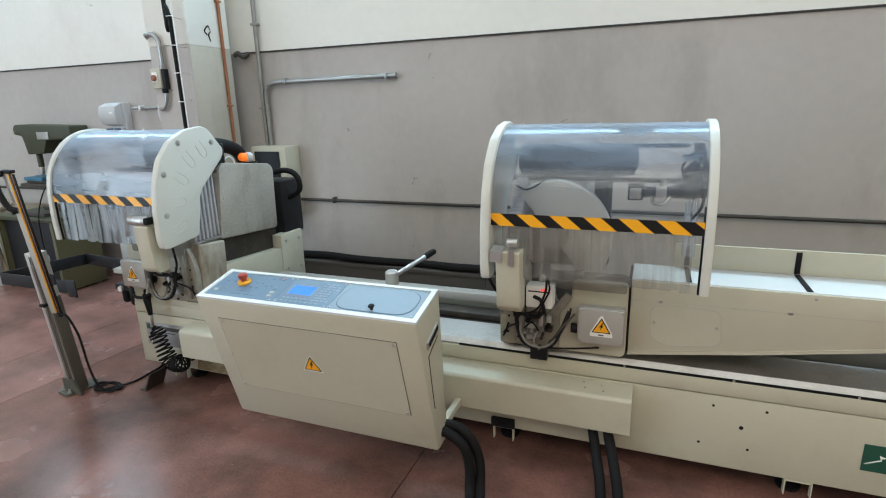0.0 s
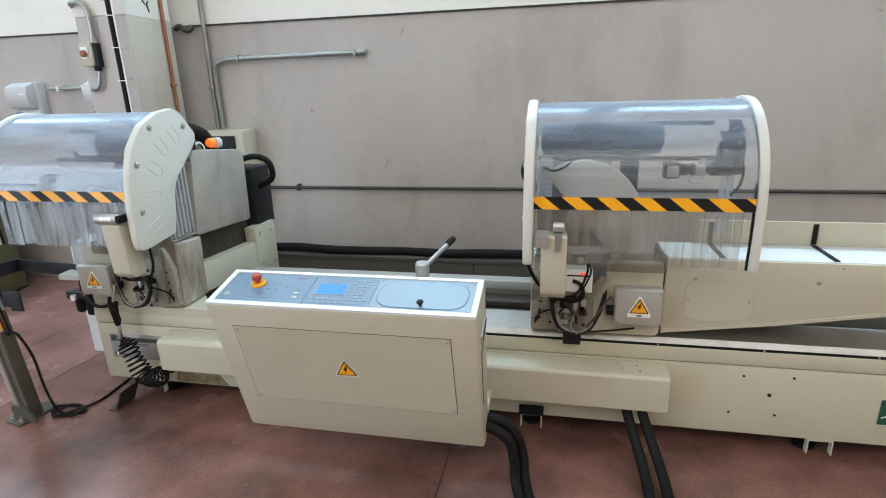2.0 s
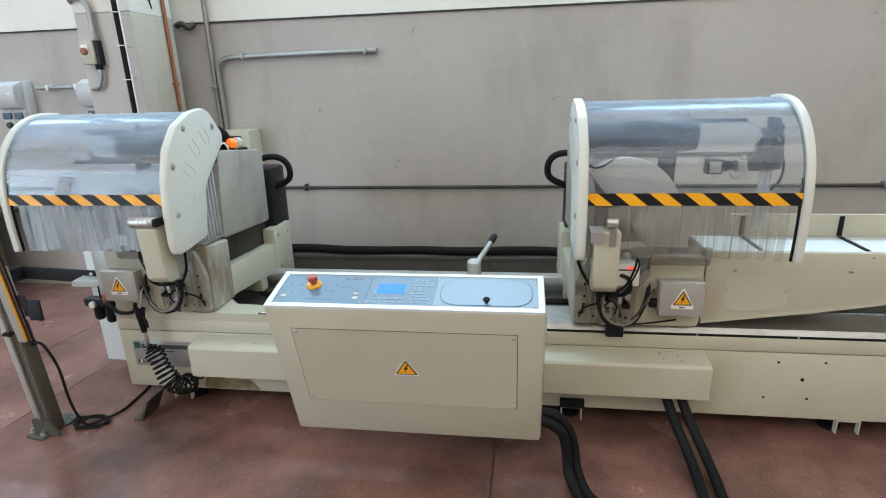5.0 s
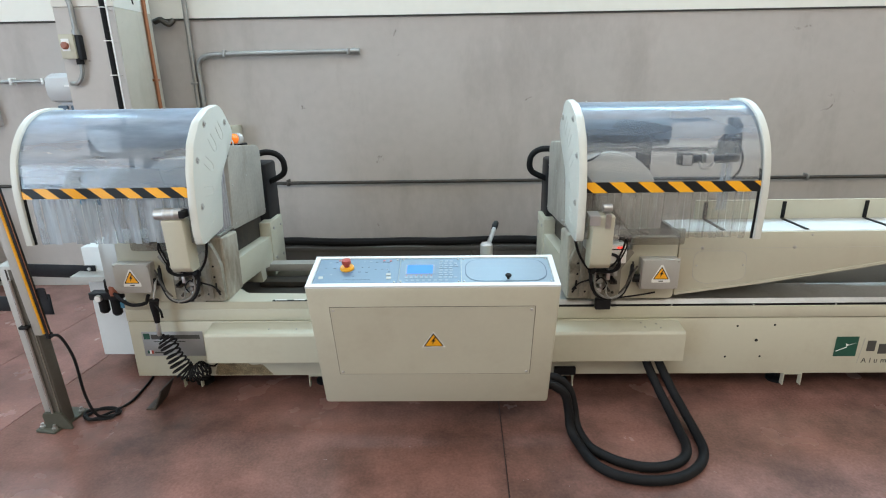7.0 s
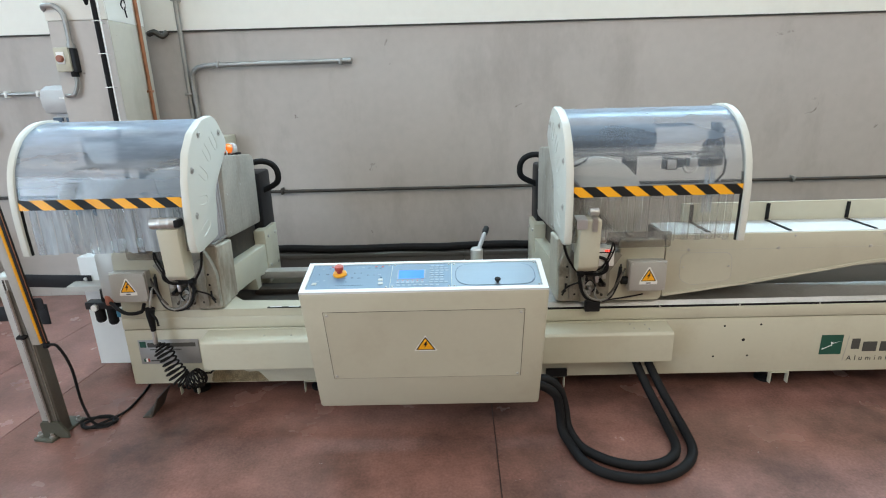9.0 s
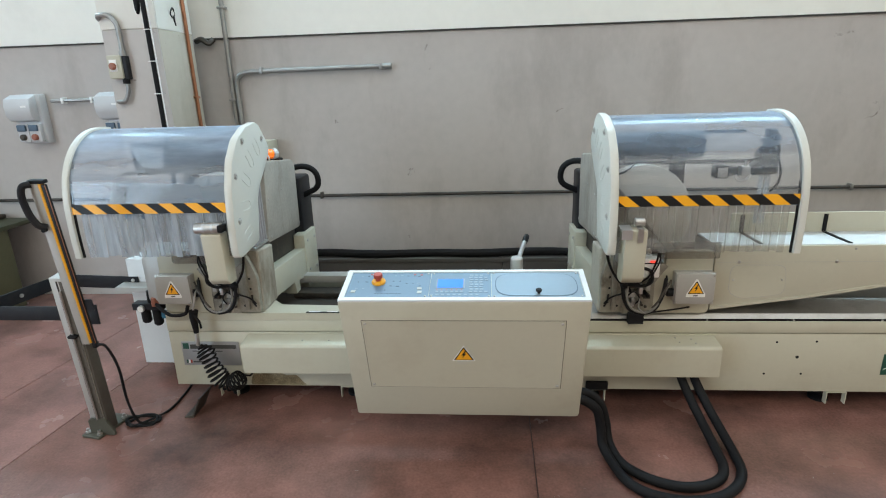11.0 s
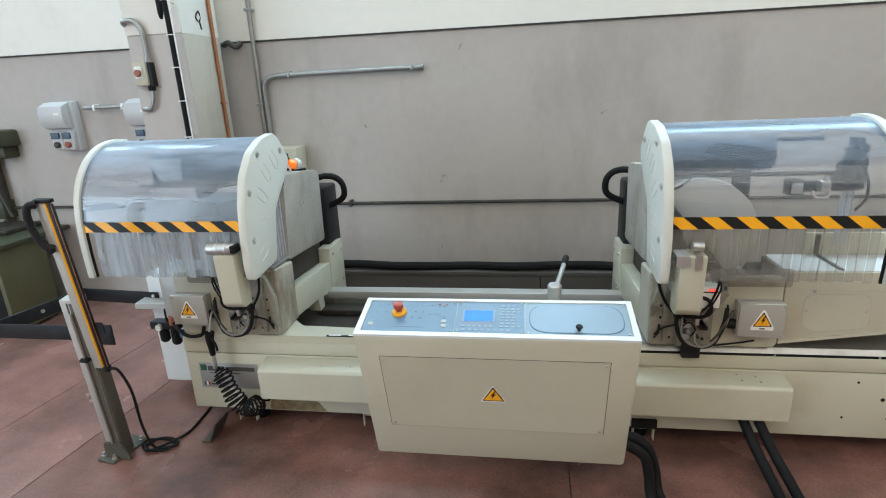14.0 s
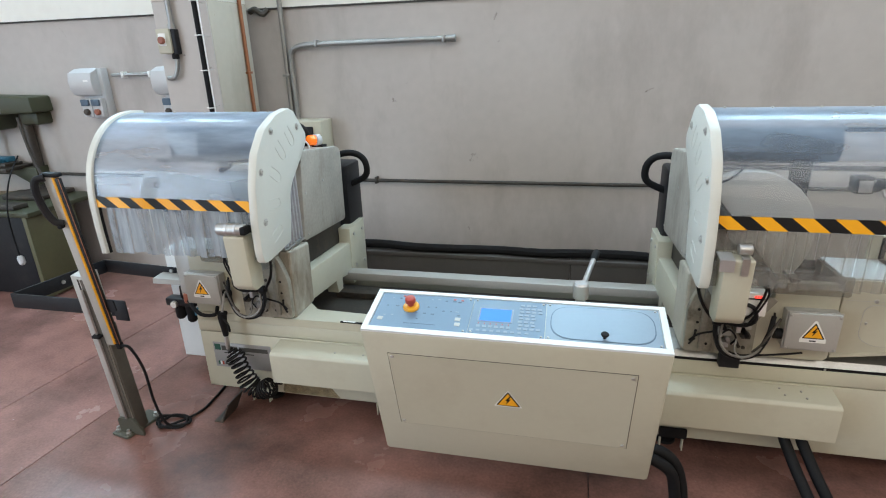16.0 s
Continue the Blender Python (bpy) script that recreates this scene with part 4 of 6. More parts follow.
    part("carriage_base", box(min(X(0.12), X(0.58)), max(X(0.12), X(0.58)), 2.63, 3.4, 0.5875, 0.66, 0.006), M_DARK, h)
    # motor, guard and slide under the cover
    part("motor", lathe([(0.055, 0), (0.072, 0.01), (0.075, 0.05), (0.075, 0.48), (0.068, 0.53), (0.03, 0.545)], (X(0.035), 2.86, 1.442), (s, 0, 0), 28), M_MOTOR, h, "dark cylindrical saw motor")
    part("motor_bracket", box(min(X(0.395), X(0.475)), max(X(0.395), X(0.475)), 2.80, 2.83, 0.95, 1.44, 0.01), M_MOTOR, h)
    ring = [(X(max(0.05, 0.23 + 0.262 * math.cos(a))), 1.09 + 0.272 * math.sin(a)) for a in [radians(-50 + 7.5 * i) for i in range(25)]]
    part("blade_guard", prism(ring, 2.70, 2.76, "y", 0.008), M_GUARD, h, "pale grey round blade guard")
    part("guard_hub", lathe([(0.07, 0), (0.07, 0.012), (0.03, 0.02), (0.01, 0.02)], (X(0.23), 2.70, 1.11), (0, -1, 0), 20), M_GREYBOX, h)
    part("slide_bar", rod((X(0.0), 2.8, 1.358), (X(0.83), 2.8, 1.358), 0.011, 12), M_DARK, h)
    if with_display:
        part("rear_bar", box(X(0.30), X(0.79), 2.86, 2.89, 1.497, 1.515, 0.004), M_DARK, h)
        cyl = part("clamp_cylinder", rod((X(0.585), 2.63, 1.332), (X(0.815), 2.63, 1.332), 0.024, 16, bevel=0.004), M_BLACKPAINT, h, "pneumatic clamp cylinder")
        cap = part("end_cap", box(X(0.55), X(0.61), 2.595, 2.66, 1.3, 1.364, 0.004), M_BLACKPAINT, cyl)
        part("face_plate", box(X(0.557), X(0.603), 2.5925, 2.5955, 1.307, 1.353, 0.002), M_ALU, cap)
        part("valve", box(X(0.66), X(0.7), 2.57, 2.62, 1.317, 1.362, 0.003), M_ALU, cyl)
        part("valve_stem", rod((X(0.68), 2.59, 1.362), (X(0.69), 2.59, 1.389), 0.010, 10), M_STEEL, cyl)
        part("elbow", tube([(X(0.645), 2.605, 1.317), (X(0.655), 2.59, 1.292), (X(0.69), 2.585, 1.292), (X(0.715), 2.6, 1.317)], 0.008, 8), M_STEEL, cyl)
        ca = part("clamp_arm", prism([(X(0.722), 1.352), (X(0.757), 1.377), (X(0.757), 1.417), (X(0.797), 1.467), (X(0.792), 1.532), (X(0.827), 1.532), (X(0.842), 1.477), (X(0.854), 1.437), (X(0.854), 1.317), (X(0.802), 1.307)], 2.62, 2.675, "y", 0.004), M_DARK, h, "greasy dark clamp arm")
        for u, z, du, dz, dy in ((0.762, 1.387, 0.03, 0.025, 0.02), (0.797, 1.417, 0.04, 0.02, 0.03), (0.812, 1.362, 0.035, 0.03, 0.025), (0.807, 1.477, 0.03, 0.03, 0.02), (0.772, 1.342, 0.05, 0.018, 0.035)):
            part("clamp_block", box(X(u), X(u + du), 2.62 - dy, 2.6195, z, z + dz, 0.003), M_BLACKPAINT if dz > 0.022 else M_MOTOR, ca)
        for u, z in ((0.782, 1.412), (0.822, 1.447), (0.822, 1.407), (0.807, 1.352)):
            part("bolt", rod((X(u), 2.6195, z), (X(u), 2.605, z), 0.006, 8), M_STEEL, ca)
        part("knob", rod((X(0.797), 2.61, 1.482), (X(0.75), 2.61, 1.482), 0.009, 10), M_BLACK, h)
        part("air_line", tube([(X(0.767), 2.61, 1.387), (X(0.752), 2.6, 1.437), (X(0.777), 2.605, 1.487), (X(0.812), 2.61, 1.507)], 0.005, 8), M_BLACK, h)
        part("air_line", tube([(X(0.822), 2.6, 1.417), (X(0.837), 2.57, 1.357), (X(0.832), 2.56, 1.287), (X(0.802), 2.57, 1.237)], 0.006, 8), M_BLACK, h)
        for k in range(5):
            part("side_strip", box(X(0.777 + 0.011 * k), X(0.786 + 0.011 * k), 2.64 + 0.004 * (k % 2), 2.642 + 0.004 * (k % 2), 1.06, 1.307), M_STRIP_WHITE, h)
    else:
        # dark band across the whole width behind the motor
        part("dark_back_band", box(X(0.83), X(0.03), 2.90, 2.93, 1.33, 1.52, 0.02), M_MOTOR, h, "dark band behind the motor")
        # pale grey patch beyond the motor's outer end
        part("back_plate", prism(round_poly([(-3.35, 1.50), (-3.16, 1.497), (-3.175, 1.375), (-3.30, 1.38), (-3.335, 1.43)], 0.015), 2.83, 2.836, "y"), M_GREYBOX, h, "pale grey patch inside the cover")
    part("air_line", tube([(X(0.05), 2.72, 1.33), (X(0.10), 2.68, 1.32), (X(0.16), 2.7, 1.345), (X(0.2), 2.74, 1.38)], 0.005, 6), M_BLACK, h)
    part("top_rail", box(min(X(0.02), X(0.84)), max(X(0.02), X(0.84)), 2.76, 2.79, 1.565, 1.60, 0.003), M_GREYBOX, h)
    if not with_display:
        arc = [(-3.25 + 0.128 * math.cos(a), 1.222 + 0.128 * math.sin(a)) for a in [radians(52 + 16 * k) for k in range(10)]]
        lab = part("label_plate", prism([(-2.80, 1.0), (-2.86, 1.322)] + arc + [(-3.34, 1.0)], 2.598, 2.602, "y"), M_GUARD, h, "white inner plate with stickers")
        for x in (-3.302, -3.238):
            part("sticker", box(x, x + 0.052, 2.596, 2.5975, 1.306, 1.328), M_LETTER, lab)
            part("sticker_face", box(x + 0.004, x + 0.048, 2.5945, 2.596, 1.310, 1.324), M_SIGNWHITE, lab)
        writing("lettering", "CE", 0.04, (-3.285, 2.597, 1.255), (90, 0, 0), M_LETTER, lab)
        for x in (-3.286, -3.241, -3.196):
            part("blue_sticker", lathe([(0.018, 0), (0.018, 0.001)], (x, 2.598, 1.148), (0, -1, 0), 20), M_VICE, lab, "round blue safety sticker")
    # clamp cover box on the front, with the roller bracket above
    fb = part("clamp_box", prism(round_poly([(2.305, 1.118), (2.42, 1.118), (2.42, 0.845), (2.35, 0.842), (2.322, 0.87)], 0.012), X(0.055), X(0.158), "x", 0.008), M_CREAM, h, "cream moulded box over the clamp")
    if with_display:
        part("bracket_strip", prism([(2.298, 1.06), (2.298, 1.125), (2.36, 1.135), (2.36, 1.13), (2.302, 1.12), (2.302, 1.06)], X(0.11), X(0.135), "x"), M_STEEL, fb)
        part("bracket_strip", prism([(2.293, 1.075), (2.293, 1.12), (2.36, 1.13), (2.36, 1.125), (2.297, 1.115), (2.297, 1.075)], X(0.035), X(0.085), "x"), M_ALU, fb)
        part("roller", rod((X(0.10), 2.335, 1.15), (X(0.145), 2.335, 1.15), 0.02, 16, bevel=0.003), M_STEEL, fb)
    else:
        rl = part("roller", rod((X(0.05), 2.325, 1.145), (X(0.185), 2.325, 1.145), 0.028, 18, bevel=0.006), M_STEEL, fb, "scratched steel roller")
        for u in (0.085, 0.13):
            part("roller_groove", rod((X(u), 2.325, 1.145), (X(u + 0.012), 2.325, 1.145), 0.0295, 18), M_ALU, rl)
        part("roller_end", box(min(X(0.035), X(0.062)), max(X(0.035), X(0.062)), 2.295, 2.35, 1.128, 1.165, 0.006), M_BLACK, rl)
    part("box_arm", box(min(X(0.07), X(0.14)), max(X(0.07), X(0.14)), 2.42, 2.62, 0.9, 1.0, 0.005), M_STEEL, h)
    # front plates
    part("front_plate", prism(round_poly([(X(0.30), 0.588), (X(0.58), 0.588), (X(0.58), 0.935), (X(0.34), 0.935), (X(0.34), 0.86), (X(0.26), 0.72), (X(0.26), 0.588)], 0.03), 2.572, 2.61, "y", 0.006), M_CREAM, h)
    mp = part("mount_plate", prism([(X(0.129), 0.588), (X(0.29), 0.588), (X(0.29), 0.80), (X(0.25), 0.90), (X(0.129), 0.90)], 2.565, 2.585, "y", 0.003), M_GRIMY, h, "drilled grimy mounting plate")
    for u, z in ((0.14, 0.80), (0.15, 0.74), (0.14, 0.69), (0.16, 0.63), (0.18, 0.80), (0.22, 0.76), (0.25, 0.63), (0.2, 0.60)):
        part("bolt", lathe([(0.008, 0), (0.008, 0.006), (0.004, 0.007)], (X(u), 2.565, z), (0, -1, 0), 8), M_DARK, mp)
    part("slant_bracket", prism([(X(0.23), 0.76), (X(0.26), 0.735), (X(0.345), 0.86), (X(0.315), 0.88)], 2.545, 2.565, "y", 0.003), M_OILY, h)
    part("side_casting", prism(round_poly([(X(0.012), 0.60), (X(0.128), 0.60), (X(0.128), 0.93), (X(0.06), 0.93), (X(0.03), 0.86), (X(0.012), 0.80)], 0.015), 2.552, 2.584, "y", 0.003), M_GRIMY, h, "grimy cream casting with bolt holes")
    for u, z in ((0.055, 0.80), (0.055, 0.74), (0.052, 0.70), (0.05, 0.66), (0.10, 0.83), (0.10, 0.64)):
        part("bolt_hole", lathe([(0.006, 0), (0.006, 0.002)], (X(u), 2.552, z), (0, -1, 0), 8), M_BLACK, h)
    for u, z, du, dz, m in ((0.135, 0.70, 0.05, 0.03, M_GREYBOX), (0.20, 0.715, 0.02, 0.055, M_ALU), (0.145, 0.645, 0.035, 0.025, M_ALU), (0.225, 0.69, 0.035, 0.02, M_DARK), (0.17, 0.66, 0.04, 0.02, M_STEEL), (0.155, 0.75, 0.06, 0.02, M_DARK), (0.235, 0.735, 0.022, 0.03, M_GREYBOX)):
        part("valve_block", box(min(X(u), X(u + du)), max(X(u), X(u + du)), 2.522, 2.566, z, z + dz, 0.003), m, h)
    part("slide_rail", box(min(X(0.066), X(0.09)), max(X(0.066), X(0.09)), 2.535, 2.552, 0.62, 0.93, 0.003), M_OILY, h, "oily steel slide rail")
    # black strip drawn for the dark slot beside the column
    part("dark_slot", box(min(X(0.113), X(0.128)), max(X(0.113), X(0.128)), 2.56, 2.63, 0.64, 0.93, 0.003), M_BLACK, h)
    # looms: one thick loop under the clamp box, thinner lines beside it
    looms = [
        ([(X(-0.004), 2.40, 0.985), (X(0.012), 2.42, 0.93), (X(0.04), 2.45, 0.87), (X(0.08), 2.47, 0.81), (X(0.112), 2.48, 0.785), (X(0.17), 2.46, 0.79)], 0.0065, M_BLACK),
        ([(X(0.004), 2.41, 0.975), (X(0.03), 2.44, 0.90), (X(0.07), 2.47, 0.835), (X(0.10), 2.49, 0.80)], 0.0045, M_CABLEGREY),
        ([(X(0.105), 2.48, 0.79), (X(0.112), 2.48, 0.72), (X(0.142), 2.47, 0.655), (X(0.205), 2.465, 0.634), (X(0.27), 2.47, 0.655), (X(0.31), 2.49, 0.73), (X(0.335), 2.53, 0.80)], 0.0095, M_BLACK),
        ([(X(0.13), 2.48, 0.785), (X(0.13), 2.47, 0.70), (X(0.17), 2.46, 0.65), (X(0.24), 2.46, 0.645), (X(0.30), 2.48, 0.70), (X(0.345), 2.52, 0.775)], 0.006, M_CABLEGREY),
        ([(X(0.15), 2.47, 0.785), (X(0.20), 2.45, 0.79), (X(0.235), 2.44, 0.82), (X(0.225), 2.44, 0.87), (X(0.19), 2.45, 0.885)], 0.0085, M_BLACK),
        ([(X(0.10), 2.48, 0.79), (X(0.16), 2.455, 0.80), (X(0.215), 2.44, 0.84), (X(0.245), 2.43, 0.92), (X(0.25), 2.42, 0.975)], 0.005, M_BLACK),
        ([(X(0.21), 2.44, 0.80), (X(0.235), 2.43, 0.86), (X(0.262), 2.43, 0.93), (X(0.25), 2.42, 0.985)], 0.004, M_BLACK),
        ([(X(0.135), 2.52, 0.70), (X(0.17), 2.51, 0.735), (X(0.20), 2.51, 0.70), (X(0.185), 2.515, 0.665)], 0.004, M_BLACK),
        ([(X(0.255), 2.47, 0.66), (X(0.285), 2.47, 0.70), (X(0.32), 2.49, 0.75), (X(0.36), 2.53, 0.79)], 0.005, M_DARK),
        ([(X(0.03), 2.545, 0.655), (X(0.06), 2.53, 0.695), (X(0.10), 2.51, 0.72), (X(0.115), 2.50, 0.73)], 0.0045, M_BLACK),
        ([(X(0.05), 2.545, 0.70), (X(0.045), 2.54, 0.67), (X(0.03), 2.54, 0.64)], 0.0045, M_BLACK),
        ([(X(0.22), 2.45, 0.635), (X(0.19), 2.47, 0.66), (X(0.20), 2.50, 0.70)], 0.004, M_CABLEGREY),
        ([(X(0.28), 2.47, 0.66), (X(0.31), 2.48, 0.72), (X(0.335), 2.52, 0.775), (X(0.34), 2.545, 0.81)], 0.0045, M_BLACK),
    ]
    for c, r, m in looms:
        part("cable", tube(c, r, 7), m, h, "grey cable" if m is M_CABLEGREY else "black cable")
    part("cable_tie", rod((X(0.095), 2.48, 0.79), (X(0.125), 2.48, 0.785), 0.02, 10, bevel=0.004), M_BLACK, h)
    for u, z, r, m in ((0.15, 0.74, 0.010, M_BLACK), (0.17, 0.69, 0.008, M_ALU), (0.215, 0.66, 0.007, M_DARK), (0.24, 0.71, 0.009, M_BLACK), (0.14, 0.68, 0.007, M_ALU)):
        part("fitting", rod((X(u), 2.51, z), (X(u), 2.566, z + 0.006), r, 10), m, h)
    if with_display:
        part("deflector", prism(round_poly([(X(0.245), 1.0), (X(0.245), 0.915), (X(0.575), 0.915), (X(0.575), 1.0)], 0.012), 2.50, 2.503, "y"), M_DEFLECTOR, h, "dusty clear deflector sheet")
        part("deflector_arm", box(X(0.36), X(0.39), 2.503, 2.60, 0.965, 0.98), M_STEEL, h)
    else:
        part("deflector", prism(round_poly([(X(0.20), 0.97), (X(0.20), 0.90), (X(0.46), 0.90), (X(0.46), 0.97)], 0.02), 2.52, 2.523, "y"), M_DEFLECTOR, h, "dusty clear deflector sheet")
        part("deflector_arm", box(X(0.39), X(0.36), 2.523, 2.60, 0.93, 0.945), M_STEEL, h)
    # electrical box with its sign
    eb = part("electrical_box", box(min(X(0.378), X(0.572)), max(X(0.378), X(0.572)), 2.505, 2.572, 0.668, 0.832, 0.006), M_GREYBOX, h, "grey metal electrical box")
    part("box_lid_rim", box(min(X(0.374), X(0.576)), max(X(0.374), X(0.576)), 2.517, 2.523, 0.664, 0.836, 0.002), M_STEEL, eb)
    part("gland", rod((X(0.378), 2.54, 0.72), (X(0.345), 2.54, 0.72), 0.022, 12), M_BLACK, eb)
    for u in (0.388, 0.562):
        for z in (0.678, 0.822):
            part("screw", screw((X(u), 2.505, z), (0, -1, 0), 0.005), M_STEEL, eb)
    warning_sign(h, (X(0.478), 2.504, 0.758), (1, 0, 0), (0, 0, 1), 0.082)
    if with_display:
        d = part("display_box", box(X(0.155), X(0.272), 2.45, 2.53, 0.832, 0.932, 0.005), M_SIGNWHITE, h, "small white box with red digits")
        part("bezel", prism([(2.4485, 0.905), (2.455, 0.93), (2.456, 0.93), (2.45, 0.905)], X(0.165), X(0.262), "x"), M_BLACK, d)
        for k in range(3):
            part("digit", box(X(0.222 + 0.009 * k), X(0.229 + 0.009 * k), 2.4475, 2.4485, 0.912, 0.922), M_REDLED, d)
        part("knob", lathe([(0.016, 0), (0.016, 0.02), (0.008, 0.024)], (X(0.22), 2.50, 0.96), (0, -1, 0), 12), M_STEEL, h)
        bb = part("cable_anchor", box(X(0.16), X(0.24), 2.535, 2.572, 0.54, 0.60, 0.004), M_BLACKPAINT, h, "black cable anchor block")
        part("cable", tube([(X(0.2), 2.54, 0.6), (X(0.3), 2.535, 0.613), (X(0.40), 2.54, 0.625), (X(0.47), 2.545, 0.636)], 0.0045, 7), M_BLACK, h)
    return h


def clip_x(poly, a, b):
    """Clips an (x, v) outline to a <= x <= b."""
    for side, lim in ((1, a), (-1, b)):
        out = []
        for i, p in enumerate(poly):
            q = poly[(i + 1) % len(poly)]
            pin, qin = side * (p[0] - lim) >= 0, side * (q[0] - lim) >= 0
            if pin:
                out.append(p)
            if pin != qin:
                t = (lim - p[0]) / (q[0] - p[0])
                out.append((lim, p[1] + (q[1] - p[1]) * t))
        poly = out
        if not poly:
            return []
    return poly


head_l = saw_head(-2.575, -1, "cream mitre saw head with a clear curved cover", False)
head_r = saw_head(-0.742, 1, "cream mitre saw head with clear cover and red display", True)

bc = thing("warning_beacon", (-2.68, 3.2, 1.36), "lit amber warning beacon on the saw housing", "beacon")
part("dome", lathe([(0.029, 0), (0.029, 0.02), (0.026, 0.038), (0.016, 0.048), (0.004, 0.051)], (-2.68, 3.2, 1.405), (-0.45, -0.88, 0.1), 20), M_AMBER, bc, "glowing amber dome")
part("base", lathe([(0.028, 0), (0.034, 0.008), (0.034, 0.034), (0.03, 0.038)], (-2.662, 3.235, 1.401), (-0.45, -0.88, 0.1), 20), M_PVC, bc)
part("foot", box(-2.70, -2.63, 3.2, 3.26, 1.352, 1.375, 0.004), M_BLACK, bc)


# ---- support arm to the right of the saw head ----
arm = thing("support_arm", (0.5, 2.7, 0.6), "cream profile support arm with black rubber strips", "support arm")
part("front_panel", prism(round_poly([(-0.152, 0.603), (-0.152, 0.952), (2.9, 0.952), (2.9, 0.80), (1.25, 0.80), (0.945, 0.772), (0.32, 0.668)], 0.004), 2.588, 2.60, "y", 0.002), M_CREAM, arm)
part("lower_lip", prism([(-0.152, 0.603), (0.32, 0.668), (0.945, 0.772), (1.25, 0.80), (1.25, 0.815), (0.945, 0.787), (0.32, 0.683), (-0.152, 0.618)], 2.584, 2.588, "y"), M_CREAM, arm)
part("under_panel", prism([(-0.152, 0.603), (0.32, 0.668), (0.945, 0.772), (1.25, 0.80), (2.9, 0.80), (2.9, 0.806), (1.25, 0.806), (0.945, 0.778), (0.32, 0.674), (-0.152, 0.609)], 2.60, 2.84, "y"), M_CREAM, arm)
part("table", box(-0.152, 2.9, 2.60, 2.84, 0.945, 0.957, 0.002), M_WHITE_BLUE, arm, "white support table")
part("fence", box(0.02, 2.9, 2.838, 2.852, 0.957, 1.066, 0.003), M_CREAM, arm)
# black plate fills the dark gap at the arm's left end
part("end_plate", box(-0.164, -0.153, 2.60, 2.84, 0.61, 0.95, 0.002), M_BLACKPAINT, arm)
for x in (0.075, 0.51, 0.965, 1.42, 1.9):
    part("rubber_strip", box(x - 0.011, x + 0.011, 2.604, 2.83, 0.9575, 0.962, 0.002), M_BLACK, arm, "black rubber strip")
    part("rubber_strip", box(x - 0.011, x + 0.011, 2.832, 2.8375, 0.962, 1.058, 0.002), M_BLACK, arm, "black rubber strip")
acc = part("access_plate", prism(round_poly([(-0.066, 0.70), (-0.066, 0.85), (0.205, 0.848), (0.215, 0.69), (0.0, 0.665)], 0.045, 5), 2.5865, 2.5885, "y"), M_CREAM, arm, "flush rounded access plate")
part("plate_gap", prism(round_poly([(-0.0685, 0.698), (-0.0685, 0.8525), (0.2075, 0.8505), (0.2175, 0.688), (0.0, 0.6625)], 0.046, 5), 2.5873, 2.5886, "y"), M_GREYBOX, arm)
for x, z in ((-0.05, 0.77), (0.195, 0.77)):
    part("screw", screw((x, 2.5865, z), (0, -1, 0), 0.006), M_STEEL, acc)
for x in (-0.03, 0.45, 0.94, 1.5):
    part("screw", screw((x, 2.588, 0.868), (0, -1, 0), 0.009), M_STEEL, arm)
for x in (0.06, 0.53, 1.0):
    part("screw", screw((x, 2.588, 0.935), (0, -1, 0), 0.006), M_STEEL, arm)
part("seam", box(-0.15, 2.9, 2.5872, 2.5885, 0.8655, 0.8668), M_GREYBOX, arm)
part("support_leg", box(2.4, 2.5, 2.65, 2.78, 0.5915, 0.80, 0.004), M_CREAM, arm)

# ---- control console ----
con = thing("control_console", (-1.43, 2.1, 0.24), "cream control console with a blue-grey key panel", "control console")
CX0, CX1 = -1.972, -0.893
FT, BT, BB, FB = Vector((1.945, 0.910)), Vector((2.19, 0.966)), Vector((2.25, 0.245)), Vector((2.128, 0.238))
body = part("body", prism([tuple(FT), tuple(BT), tuple(BB), tuple(FB)], CX0, CX1, "x", 0.016), M_CREAM, con)
slope = (BT - FT).normalized()
up_n = Vector((-slope.y, slope.x))
face = (FT - FB).normalized()
out_n = Vector((-face.y, face.x)) if -face.y < 0 else Vector((face.y, -face.x))
TL = (BT - FT).length
FL = (FT - FB).length


def top_at(x, v, h):
    p = FT + slope * (v * TL) + up_n * h
    return Vector((x, p.x, p.y))


def front_at(x, w, h):
    p = FB + face * w + out_n * h
    return Vector((x, p.x, p.y))


def slab_on(mapping, pts, h0, h1):
    """A thin plate over an outline, laid on the console's top or front."""
    b = bmesh.new()
    lo = [b.verts.new(mapping(x, v, h0)) for x, v in pts]
    hi = [b.verts.new(mapping(x, v, h1)) for x, v in pts]
    b.faces.new(lo)
    b.faces.new(hi[::-1])
    for i in range(len(pts)):
        j = (i + 1) % len(pts)
        b.faces.new((lo[i], lo[j], hi[j], hi[i]))
    return b


def rect(x0, x1, v0, v1):
    return [(x0, v0), (x1, v0), (x1, v1), (x0, v1)]


# white rim round the key panel
for q in (rect(CX0 + 0.004, CX1 - 0.004, 0.02, 0.115), rect(CX0 + 0.004, CX1 - 0.004, 0.915, 0.985), rect(CX0 + 0.004, CX0 + 0.026, 0.117, 0.913), rect(CX1 - 0.026, CX1 - 0.004, 0.117, 0.913)):
    part("rim", slab_on(top_at, q, -0.004, 0.006), M_WHITE_BLUE, con, "white rim", smooth=False)
keys = part("key_panel", slab_on(top_at, rect(-1.944, -1.581, 0.12, 0.91), 0.0, 0.0025), M_BLUE, con, "blue-grey membrane key panel", smooth=False)
